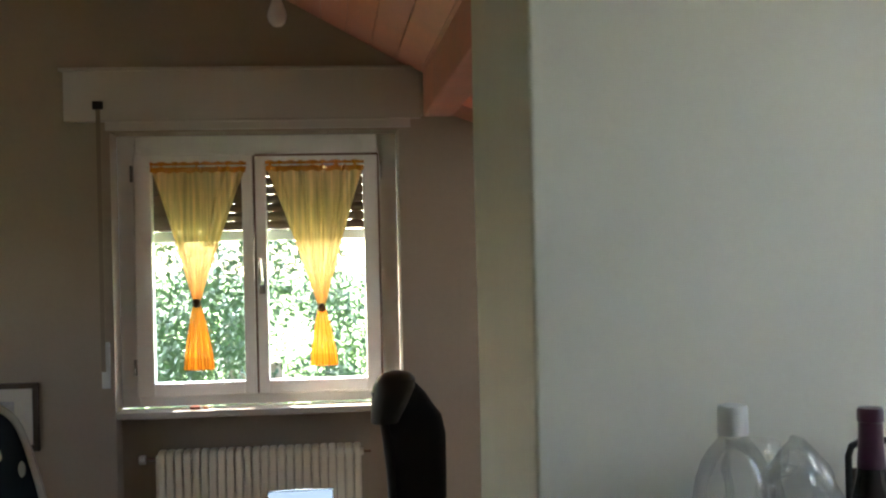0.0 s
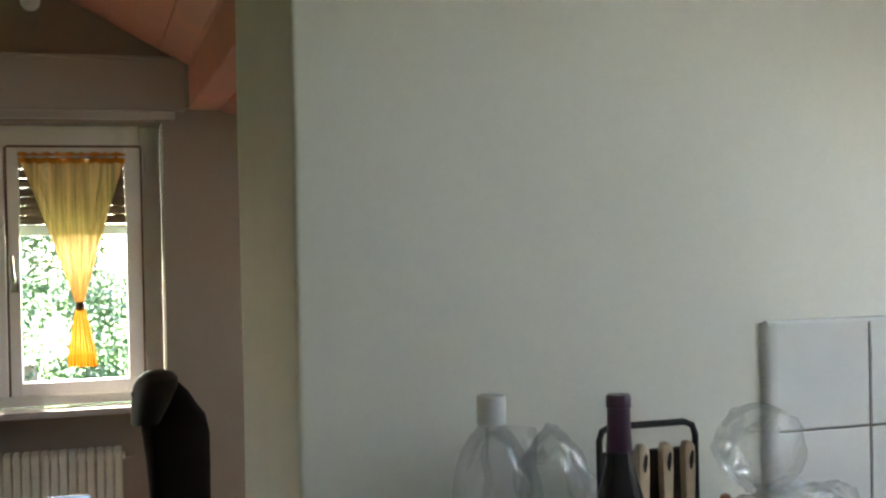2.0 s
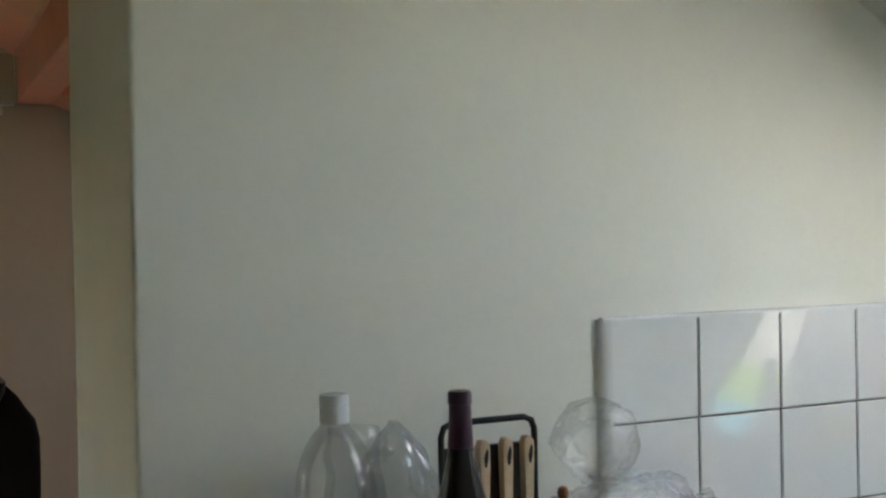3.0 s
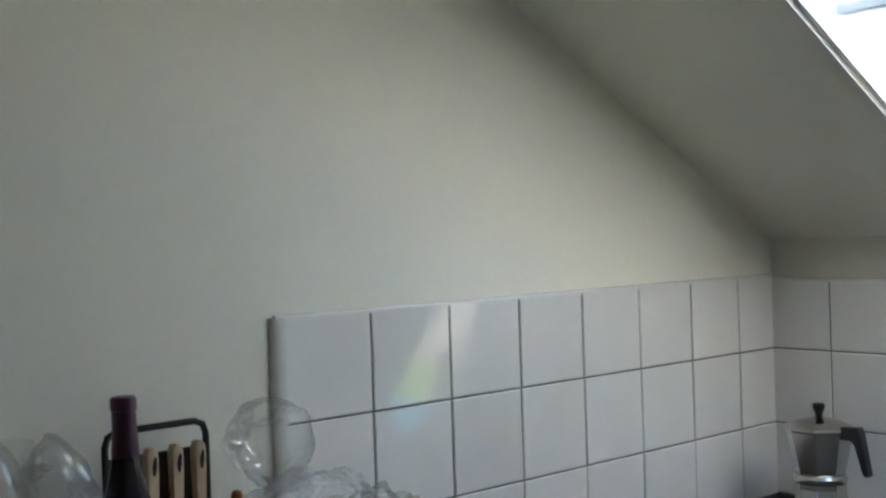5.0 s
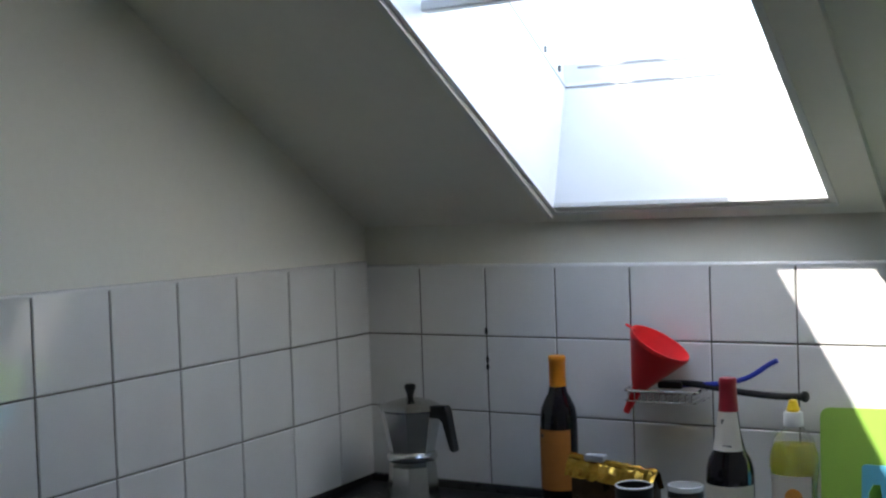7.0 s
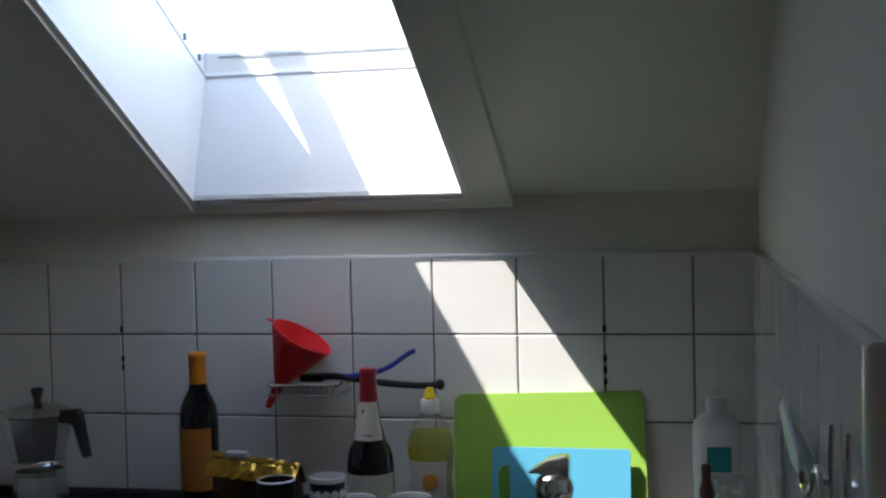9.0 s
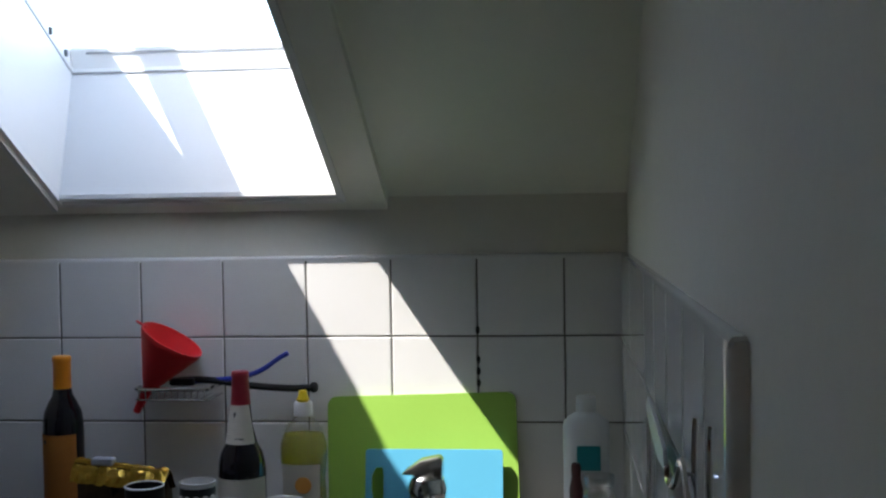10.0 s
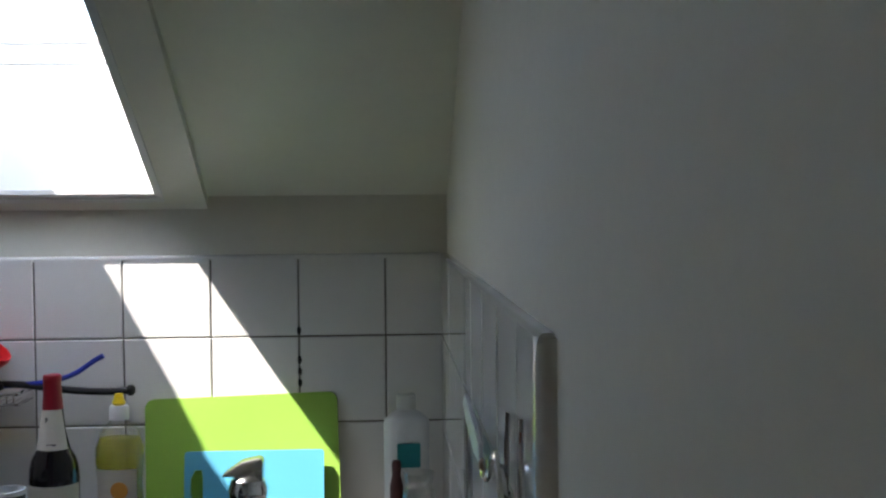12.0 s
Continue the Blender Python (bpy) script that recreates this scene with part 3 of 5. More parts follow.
bordeaux = [(0.031, 0), (0.0338, 0.004), (0.0342, 0.160), (0.0336, 0.178), (0.0308, 0.195), (0.0240, 0.210), (0.0170, 0.223), (0.0142, 0.240), (0.0140, 0.285), (0.0135, 0.288)]
b = bottle("wine_bottle", "dark wine bottle with orange foil cap and orange label", (0.476, -0.09, 0.90), bordeaux, WINE_GLASS,
           [("foil_cap", [(0.0152, 0.231), (0.0150, 0.279), (0.0158, 0.280), (0.0158, 0.287), (0.0145, 0.2895)], ORANGE)],
           [("label", 0.048, 0.158, along(bordeaux), -175, -30, ORANGE_LABEL)])
part("emblem", lathe([(0.004, 0), (0.004, 0.0008)], 12, at=(0, 0, 0)), DARK_PACK, b).matrix_basis = pose(-0.0206, -0.0276, 0.146, 90, 0, -37)
burgundy = [(0.034, 0), (0.0375, 0.004), (0.0380, 0.118), (0.0370, 0.134), (0.0335, 0.149), (0.0255, 0.163), (0.0190, 0.190), (0.0150, 0.228), (0.0135, 0.245), (0.0125, 0.27), (0.0120, 0.276)]
b = bottle("wine_bottle", "dark bottle with red foil cap and white neck label", (0.822, -0.2, 0.90), burgundy, WINE_GLASS,
           [("foil_cap", [(0.0160, 0.226), (0.0145, 0.245), (0.0134, 0.268), (0.0142, 0.270), (0.0140, 0.277), (0.0125, 0.279)], RED_FOIL)],
           [("neck_label", 0.165, 0.226, along(burgundy), -160, -20, PAPER), ("label", 0.02, 0.112, along(burgundy), -175, -5, PAPER)])
part("print", box(-0.004, 0.010, -0.0242, -0.0225, 0.172, 0.175), GREY_INK, b)
part("print", box(-0.007, -0.003, -0.0180, -0.0155, 0.207, 0.215), GREY_INK, b)
slope_b = [(0.034, 0), (0.0385, 0.004), (0.0390, 0.125), (0.0370, 0.150), (0.0310, 0.180), (0.0230, 0.205), (0.0170, 0.228), (0.0150, 0.25), (0.0140, 0.292), (0.0130, 0.297)]
b = bottle("wine_bottle", "violet-black wine bottle with violet foil cap", (0.2, -1.493, 1.01), slope_b, WINE_VIOLET,
       [("foil_cap", [(0.0168, 0.236), (0.0150, 0.262), (0.0144, 0.285), (0.0158, 0.286), (0.0158, 0.297), (0.0140, 0.300)], VIOLET_FOIL)])
b.scale = (0.87, 0.87, 0.984)
carafe = [(0.038, 0), (0.044, 0.004), (0.046, 0.12), (0.046, 0.16), (0.0455, 0.19), (0.042, 0.213), (0.035, 0.233), (0.026, 0.248), (0.0165, 0.258), (0.0150, 0.268)]
bottle("clear_bottle", "clear empty plastic bottle with white screw cap", (0.14, -1.62, 1.01), carafe, CLEAR_PLASTIC,
       [("screw_cap", [(0.0160, 0.262), (0.0166, 0.264), (0.0164, 0.290), (0.0155, 0.294), (0.012, 0.295)], WHITE_PLASTIC)])
soap = [(0.032, 0), (0.036, 0.004), (0.038, 0.05), (0.0355, 0.09), (0.0400, 0.130), (0.0392, 0.150), (0.0300, 0.177), (0.0150, 0.193), (0.0140, 0.197)]
b = bottle("dish_soap_bottle", "clear bottle of yellow dish soap with white cap", (0.907, -0.13, 0.90), soap, CLEAR_PLASTIC,
           [("cap", [(0.0150, 0.195), (0.0155, 0.197), (0.0150, 0.216), (0.0135, 0.218)], WHITE_PLASTIC),
            ("nozzle", [(0.0085, 0.218), (0.0110, 0.222), (0.0085, 0.227), (0.0065, 0.236), (0.0050, 0.237)], YELLOW)],
           [("label", 0.03, 0.118, along(soap), -150, -40, PAPER)], squash=0.7)
part("liquid", lathe([(0.030, 0.003), (0.0345, 0.006), (0.0365, 0.05), (0.0340, 0.09), (0.0385, 0.130), (0.0375, 0.150), (0.0315, 0.1655), (0.001, 0.167)], 32, squash=0.7), SOAP, b, "yellow soap filling", True)
part("picture_patch", lathe([(0.014, 0), (0.013, 0.0008)], 16), mat("orange_print", (0.65, 0.30, 0.06), 0.7), b).matrix_basis = pose(0.004, -0.0282, 0.085, 90, 0, 0)
det = [(0.034, 0), (0.037, 0.004), (0.038, 0.17), (0.0365, 0.182), (0.026, 0.191), (0.0155, 0.197), (0.0150, 0.2)]
b = bottle("detergent_bottle", "whitish detergent bottle with teal label", (1.371, -0.10, 0.90), det, GREY_PLASTIC,
           [("cap", [(0.0160, 0.199), (0.0165, 0.201), (0.0160, 0.221), (0.0140, 0.223)], GREY_PLASTIC)], [], squash=0.62)
part("label", prism(rounded(-0.016, 0.022, 0.105, 0.145, 0.002), "y", -0.0255, -0.0235), TEAL, b, "teal label")
jar_p = [(0.024, 0), (0.026, 0.003), (0.027, 0.07), (0.021, 0.078), (0.0245, 0.088), (0.0250, 0.098), (0.0235, 0.098), (0.0225, 0.088), (0.0195, 0.078), (0.0250, 0.068), (0.0240, 0.006), (0.001, 0.005)]
jar = thing("glass_jar", "small clear glass jar with a flared rim", "jar", "", (1.388, -0.18, 0.90))
jar.scale = (1.0, 1.0, 1.13)
part("body", lathe(jar_p, 28), CLEAR_GLASS, jar, "", True)
lid = thing("bottle_stopper", "small dark red bottle stopper", "stopper", "", (1.353, -0.15, 0.90))
lid.scale = (1.0, 1.0, 1.17)
part("body", lathe([(0.010, 0), (0.011, 0.07), (0.007, 0.085), (0.008, 0.1), (0.006, 0.105)], 16), mat("dark_red_rubber", (0.06, 0.016, 0.018), 0.6), lid, "", True)

# moka pot
moka = thing("moka_pot", "aluminium stovetop moka pot with black handle", "coffee pot", "", (0.184, -0.13, 0.90), 22.5)
part("boiler", lathe([(0.050, 0), (0.052, 0.004), (0.0455, 0.075), (0.0455, 0.085)], 8), STEEL, moka)
part("collar", lathe([(0.047, 0.085), (0.0485, 0.088), (0.0485, 0.096), (0.045, 0.1)], 32), STEEL, moka, "", True)
part("jug", lathe([(0.0430, 0.1), (0.0440, 0.104), (0.0600, 0.180), (0.0610, 0.183)], 8), STEEL, moka)
part("lid", lathe([(0.0620, 0.184), (0.0620, 0.188), (0.040, 0.197), (0.014, 0.203), (0.010, 0.204)], 8), STEEL, moka)
part("knob", lathe([(0.006, 0.203), (0.0065, 0.210), (0.0110, 0.222), (0.0115, 0.227), (0.008, 0.230)], 8), BLACK, moka, "black knob")
hd = part("handle", prism([(0.050, 0.192), (0.088, 0.195), (0.094, 0.186), (0.108, 0.112), (0.104, 0.108), (0.096, 0.112), (0.083, 0.164), (0.074, 0.172), (0.055, 0.168)], "y", -0.008, 0.008, 0.002), BLACK, moka, "black handle")
hd.matrix_basis = pose(0, 0, 0, 0, 0, -30)
part("spout", prism([(-0.052, 0.18), (-0.075, 0.186), (-0.050, 0.14)], "y", -0.012, 0.012, 0.002), STEEL, moka).matrix_basis = pose(0, 0, 0, 0, 0, -30)

# coffee pack with folded gold foil top
pack = thing("coffee_pack", "opened coffee pack with crumpled gold foil top", "coffee pack", "", (0.612, -0.16, 0.90), -5)
bm = box(-0.072, 0.072, -0.03, 0.03, 0, 0.098, 0.006)
bmesh.ops.subdivide_edges(bm, edges=bm.edges[:], cuts=2, use_grid_fill=True)
for v in bm.verts:
    v.co += 0.003 * Vector(noise.noise_vector(v.co * 40))
part("body", bm, DARK_PACK, pack, "dark printed body", True)
bm = bmesh.new()
n, m = 24, 8
g = [[bm.verts.new((-0.082 + 0.164 * i / n, -0.034 + 0.05 * j / m, 0.075 + 0.052 * math.sin(math.pi * (0.12 + 0.8 * j / m)) - 0.012 * i / n + 0.006 * noise.noise((i * 0.6, j * 0.7, 3.0)))) for j in range(m + 1)] for i in range(n + 1)]
for i in range(n):
    for j in range(m):
        bm.faces.new((g[i][j], g[i + 1][j], g[i + 1][j + 1], g[i][j + 1]))
part("foil_fold", bm, GOLD, pack, "crumpled gold foil")
part("foil_roll", tube([(-0.080 + 0.01 * i, -0.012 + 0.003 * noise.noise((i, 0, 0)), 0.124 - 0.001 * i + 0.003 * noise.noise((i * 0.9, 5, 0))) for i in range(17)], 0.0075, 8), GOLD, pack, "rolled gold foil")
part("clip_tape", box(-0.050, -0.012, -0.022, -0.004, 0.120, 0.132, 0.003), mat("grey_tape", (0.35, 0.36, 0.38), 0.5), pack, "grey tape")


# cups
def cup(label, at, r=0.033, h=0.085, outside=PORCELAIN, dots=None, handle=True, turn=0.0, rim=PORCELAIN):
    c = thing("cup", label, "cup", "cups by the sink", at, turn)
    part("body", lathe([(r * 0.75, 0), (r * 0.8, 0.002), (r, h * 0.6), (r * 1.0, h - 0.003), (r * 0.99, h)], 32, cap=False), outside, c, "", True)
    part("inside", lathe([(r * 0.99, h), (r * 0.93, h - 0.001), (r * 0.93, h * 0.6), (r * 0.7, 0.006), (0.001, 0.005)], 32, cap=False), rim, c, "", True)
    if handle:
        part("handle", tube(arc([(r * 0.95, 0, h * 0.8), (r + 0.018, 0, h * 0.78), (r + 0.02, 0, h * 0.45), (r * 0.95, 0, h * 0.3)], 5), 0.0035), outside, c, "", True)
    if dots:
        for k in range(7):
            for j in range(2):
                a = radians(-175 + 28 * k + 14 * j)
                z = h * (0.60 + 0.20 * j)
                rr = r * (0.93 + 0.07 * min(1, z / h / 0.6)) + 0.0006
                part("dot", lathe([(0.0068, 0), (0.0066, 0.0006)], 12), dots, c).matrix_basis = Matrix.Translation((rr * math.cos(a), rr * math.sin(a), z)) @ Euler((radians(90), 0, a + radians(90))).to_matrix().to_4x4()
    return c


cup("dark cup with a white rim beside the coffee pack", (0.690, -0.28, 0.90), 0.030, 0.112, BLACK, None, False, 0, BLACK)
part("rim", lathe([(0.0300, 0.1115), (0.0308, 0.1135), (0.0285, 0.1145), (0.0276, 0.113)], 32, cap=False), PORCELAIN, [o for o in scene.objects if o.name.startswith("cup")][0], "white rim", True)
cup("white cup patterned with black and white dots", (0.776, -0.285, 0.90), 0.0275, 0.122, BLACK, PORCELAIN, False)
for o in [o for o in scene.objects if o.name.startswith("cup")][-1:]:
    part("rim_band", lathe([(0.0279, 0.115), (0.0281, 0.1222), (0.0256, 0.1225)], 32, cap=False), PORCELAIN, o, "white rim band", True)
cup("plain white cup standing by the sink", (0.826, -0.30, 0.90), 0.0305, 0.093)
cup("plain white cup standing by the sink", (0.912, -0.30, 0.90), 0.0325, 0.097, turn=30)

# cutting boards
gb = thing("cutting_board", "large green plastic cutting board leaning on the tiles", "cutting board", "cutting boards", (0, -0.047, 0.9))
o = part("plate", prism(rounded(0.930, 1.259, 0.0, 0.214, 0.016), "y", -0.004, 0.004, 0.0012), GREEN_BOARD, gb)
o.matrix_basis = pose(0, 0, 0, -10, 0, 0) @ Matrix.Translation((1.098, 0, 0)) @ pose(0, 0, 0, 0, -1.6, 0) @ Matrix.Translation((-1.098, 0, 0))
bb = thing("cutting_board", "small light blue cutting board leaning on the green one", "cutting board", "cutting boards", (0, -0.066, 0.9))
hole = [(1.007, 0.036), (1.007, 0.059), (1.014, 0.073), (1.026, 0.073), (1.028, 0.059), (1.028, 0.014), (1.010, 0.014)]
bm = bmesh.new()
outer = rounded(0.997, 1.231, -0.02, 0.104, 0.006)
for yy in (-0.004, 0.004):
    vo = [bm.verts.new((p[0], yy, p[1])) for p in outer]
    vh = [bm.verts.new((p[0], yy, p[1])) for p in hole]
    eo = [bm.edges.new((vo[i], vo[(i + 1) % len(vo)])) for i in range(len(vo))]
    eh = [bm.edges.new((vh[i], vh[(i + 1) % len(vh)])) for i in range(len(vh))]
    bmesh.ops.triangle_fill(bm, use_beauty=True, use_dissolve=False, edges=eo + eh)
    if yy < 0:
        first = (vo, vh)
for a, b2 in zip(first, (vo, vh)):
    for i in range(len(a)):
        bm.faces.new((a[i], a[(i + 1) % len(a)], b2[(i + 1) % len(b2)], b2[i]))
o = part("plate", bm, BLUE_BOARD, bb)
o.matrix_basis = pose(0, 0, 0.02, -9, 0, 0)

# tap
tap = thing("kitchen_tap", "chrome single-lever kitchen tap", "tap", "", (1.117, -0.17, 0.90))
part("base", lathe([(0.026, 0), (0.026, 0.006), (0.022, 0.012), (0.021, 0.06), (0.0245, 0.072), (0.026, 0.088), (0.022, 0.104), (0.010, 0.112), (0.001, 0.113)], 32), CHROME, tap, "", True)
part("lever", prism([(-0.034, 0.110), (-0.030, 0.116), (-0.008, 0.134), (0.016, 0.140), (0.021, 0.134), (0.020, 0.100), (0.002, 0.102), (-0.012, 0.112)], "y", -0.013, 0.013, 0.003), SATIN, tap, "", True)
part("spout", tube(arc([(0, -0.01, 0.06), (0.0, -0.08, 0.075), (0.0, -0.15, 0.07), (0.0, -0.165, 0.05)], 6), 0.011, 14), CHROME, tap, "", True)

tap.scale = (1.22, 1.22, 0.99)

# soap rack with funnel, brush
rack = thing("wire_rack", "small chrome wire rack fixed to the tiles", "rack")
loop = [(0.602, -0.004, 1.130), (0.602, -0.075, 1.130), (0.612, -0.082, 1.130), (0.722, -0.082, 1.130), (0.732, -0.075, 1.130), (0.732, -0.004, 1.130)]
part("rim", tube(loop, 0.0036), CHROME, rack, "", True)
part("rim", tube([(p[0], p[1], p[2] - 0.018) for p in loop], 0.0018), CHROME, rack, "", True)
for i in range(11):
    x = 0.609 + i * 0.0116
    part("wire", tube([(x, -0.005, 1.112), (x, -0.082, 1.112), (x, -0.0825, 1.130)], 0.0013, 6), CHROME, rack)
bar = thing("scrub_brush", "dark brush with long black handle lying on the rack", "brush", "", (0, 0, 0))
part("handle", tube(arc([(0.655, -0.045, 1.140), (0.72, -0.05, 1.142), (0.80, -0.045, 1.131), (0.86, -0.04, 1.126), (0.902, -0.035, 1.126)], 6), 0.0062, 8), BLACK, bar, "", True)
part("end_knob", lathe([(0.004, -0.009), (0.008, -0.004), (0.008, 0.004), (0.004, 0.009)], 12, at=(0.905, -0.035, 1.127)), BLACK, bar, "", True)
br = thing("dish_brush", "blue plastic dish brush lying on the wire rack", "brush")
part("handle", tube(arc([(0.685, -0.05, 1.139), (0.735, -0.05, 1.142), (0.78, -0.05, 1.147), (0.815, -0.045, 1.158), (0.845, -0.04, 1.178), (0.862, -0.04, 1.187)], 6), 0.0045, 8), BLUE_PLASTIC, br, "", True)
part("head", box(0.655, 0.70, -0.062, -0.036, 1.133, 1.146, 0.004), BLACK, br, "dark brush head")
fun = thing("funnel", "red plastic funnel lying in the wire rack", "funnel", "", (0.650, -0.072, 1.183))
fun.scale = (0.9, 0.9, 0.95)
o = part("cone", lathe([(0.010, -0.062), (0.019, -0.050), (0.060, 0.030), (0.062, 0.033), (0.062, 0.040), (0.0595, 0.040), (0.058, 0.033), (0.017, -0.049), (0.008, -0.062)], 40, cap=False), RED_PLASTIC, fun, "", True)
o.matrix_basis = pose(0, 0, 0, 2, 30, 0)
o = part("spout", lathe([(0.0065, -0.114), (0.0110, -0.060), (0.0098, -0.060), (0.0055, -0.114)], 20, cap=False), RED_PLASTIC, fun, "", True)
o.matrix_basis = pose(0, 0, 0, 2, 30, 0)
o = part("hanging_tab", box(-0.078, -0.055, -0.004, 0.004, 0.032, 0.0355, 0.0015), RED_PLASTIC, fun)
o.matrix_basis = pose(0, 0, 0, 2, 30, 0)

# wire utensils by the right-hand tiles
hook = thing("wire_utensil", "bent chrome wire utensil with a flat blade on the side tiles", "utensil")
part("wire", tube(arc([(1.432, -0.69, 0.985), (1.431, -0.695, 1.10), (1.430, -0.70, 1.200), (1.429, -0.715, 1.216), (1.428, -0.75, 1.222)], 5), 0.0036, 8), CHROME, hook, "", True)
part("blade", prism([(-0.745, 1.219), (-0.775, 1.234), (-0.86, 1.226), (-0.955, 1.216), (-0.965, 1.200), (-0.90, 1.196), (-0.80, 1.206)], "x", 1.422, 1.426, 0.001), GREY_PLASTIC, hook, "flat grey blade")
part("hook", tube(arc([(1.426, -0.95, 1.204), (1.425, -1.00, 1.196), (1.425, -1.05, 1.212), (1.425, -1.09, 1.236), (1.425, -1.125, 1.232), (1.426, -1.155, 1.19), (1.427, -1.175, 1.05), (1.428, -1.18, 0.985)], 6), 0.0038, 8), CHROME, hook, "", True)
part("rivet", lathe([(0.005, 0), (0.006, 0.001), (0.004, 0.004)], 12), mat("brown_rivet", (0.20, 0.10, 0.05), 0.5), hook).matrix_basis = pose(1.4215, -1.02, 1.212, 0, -90, 0)
hook = thing("wire_utensil", "straight chrome wire utensil standing by the side tiles", "utensil")
part("wire", tube(arc([(1.433, -1.115, 0.985), (1.432, -1.12, 1.15), (1.431, -1.124, 1.25), (1.432, -1.126, 1.276)], 5), 0.0022, 8), CHROME, hook, "", True)
part("wire", tube(arc([(1.433, -1.225, 0.985), (1.432, -1.225, 1.15), (1.431, -1.215, 1.26), (1.433, -1.207, 1.285)], 5), 0.0020, 8), CHROME, hook, "", True)

# ---------------------------------------------------------------- things by the left wall
def crumple(name, label, at, size, seed, material=CRINKLE, amount=0.22, level=4):
    t = thing(name, label, "plastic bag", "", at)
    bm = bmesh.new()
    bmesh.ops.create_icosphere(bm, subdivisions=level, radius=1.0)
    for v in bm.verts:
        p = v.co.copy()
        k = 1 + amount * noise.noise(p * 1.7 + Vector((seed, 0, 0))) + amount * 0.5 * abs(noise.noise(p * 4.5 + Vector((0, seed, 0)))) + amount * 0.22 * noise.noise(p * 11 + Vector((0, 0, seed)))
        k += amount * 0.30 * (0.5 - abs(noise.noise(p * 3.1 + Vector((seed, seed, 0))))) + amount * 0.16 * (0.4 - abs(noise.noise(p * 8.0 + Vector((0, seed, seed)))))
        v.co = Vector((p.x * size[0], p.y * size[1], p.z * size[2])) * k
    part("film", bm, material, t, "", True)
    # gathered mouth of the bag
    bm = bmesh.new()
    n, rows = 28, []
    for j in range(6):
        ring = []
        for i in range(n):
            a = 2 * math.pi * i / n
            r = (0.30 - 0.20 * math.sin(math.pi * j / 5)) * size[0] * (1 + 0.35 * math.sin(5 * a + seed + 0.4 * j))
            ring.append(bm.verts.new((r * math.cos(a), r * math.sin(a), -size[2] * (0.82 + 0.09 * j))))
        rows.append(ring)
    for a, b in zip(rows, rows[1:]):
        for i in range(n):
            bm.faces.new((a[i], a[(i + 1) % n], b[(i + 1) % n], b[i]))
    part("gathered_mouth", bm, material, t, "", True)
    return t


crumple("plastic_bag", "blown-up clear plastic bag", (0.10, -1.252, 1.213), (0.045, 0.056, 0.053), 2.0, CRINKLE, 0.17, 5)
crumple("plastic_bag", "crumpled clear plastic film beside the tiles", (0.10, -1.205, 1.085), (0.055, 0.105, 0.070), 7.0, CRINKLE, 0.35, 5)
crumple("plastic_bag", "crumpled clear plastic film lying low", (0.11, -1.10, 1.066), (0.05, 0.075, 0.055), 11.0, CRINKLE, 0.4, 5)
cb = thing("clear_bottle", "dented clear plastic bottle without a cap", "bottle", "", (0.10, -1.53, 1.01), 10)
bm = lathe([(0.04, 0), (0.048, 0.004), (0.05, 0.10), (0.047, 0.16), (0.040, 0.20), (0.026, 0.232), (0.014, 0.246), (0.013, 0.25)], 40)
bmesh.ops.subdivide_edges(bm, edges=[e for e in bm.edges if e.calc_length() > 0.015], cuts=3)
for v in bm.verts:
    v.co += Vector((1, 1, 0.3)) * (0.008 * noise.noise(v.co * 24) + 0.004 * noise.noise(v.co * 60))
part("body", bm, CRINKLE, cb, "", True)
cb = thing("clear_bottle", "clear plastic bottle lying dented beside the others", "bottle", "", (0.075, -1.575, 1.01), 10)
bm = lathe([(0.03, 0), (0.036, 0.004), (0.036, 0.14), (0.034, 0.20), (0.030, 0.243)], 32)
bmesh.ops.subdivide_edges(bm, edges=[e for e in bm.edges if e.calc_length() > 0.015], cuts=3)
for v in bm.verts:
    v.co += Vector((1, 1, 0.2)) * (0.006 * noise.noise(v.co * 30 + Vector((5, 0, 0))))
part("body", bm, CLEAR_PLASTIC, cb, "", True)

kr = thing("knife_rack", "black metal rack holding wooden-handled knives", "knife rack")
P = [(0.08, -1.462, 1.01), (0.08, -1.462, 1.232), (0.08, -1.458, 1.243), (0.08, -1.447, 1.248), (0.08, -1.347, 1.248), (0.08, -1.336, 1.243), (0.08, -1.332, 1.232), (0.08, -1.332, 1.01)]
part("frame", tube(P, 0.0042, 8), BLACK, kr, "", True)
part("panel", box(0.068, 0.076, -1.456, -1.338, 1.012, 1.216, 0.002), mat("dark_brown_panel", (0.035, 0.02, 0.013), 0.5), kr, "dark back panel")
part("foot", box(0.05, 0.13, -1.468, -1.326, 1.0105, 1.018, 0.002), BLACK, kr)
for y in (-1.412, -1.380, -1.350):
    k = thing("kitchen_knife", "kitchen knife with pale wooden handle in the rack", "knife", "knives in the rack", (0.092, y, 1.095))
    k.scale = (1.0, 0.70, 1.0)
    part("handle", prism([(-0.0085, 0.0), (-0.0075, 0.05), (-0.009, 0.10), (-0.0105, 0.122), (-0.006, 0.131), (0.004, 0.132), (0.0105, 0.126), (0.0115, 0.114), (0.0085, 0.10), (0.0075, 0.05), (0.0085, 0.0)], "x", -0.007, 0.007, 0.0018), KNIFE_WOOD, k, "", True)
    part("hole", prism([(-0.0005, 0.099), (0.0030, 0.098), (0.0062, 0.108), (0.0066, 0.118), (0.0040, 0.1215), (0.0005, 0.116), (-0.0022, 0.108)], "x", 0.0064, 0.0078), BLACK, k)
    part("blade", box(-0.001, 0.001, -0.012, 0.010, -0.08, 0.0), STEEL, k)
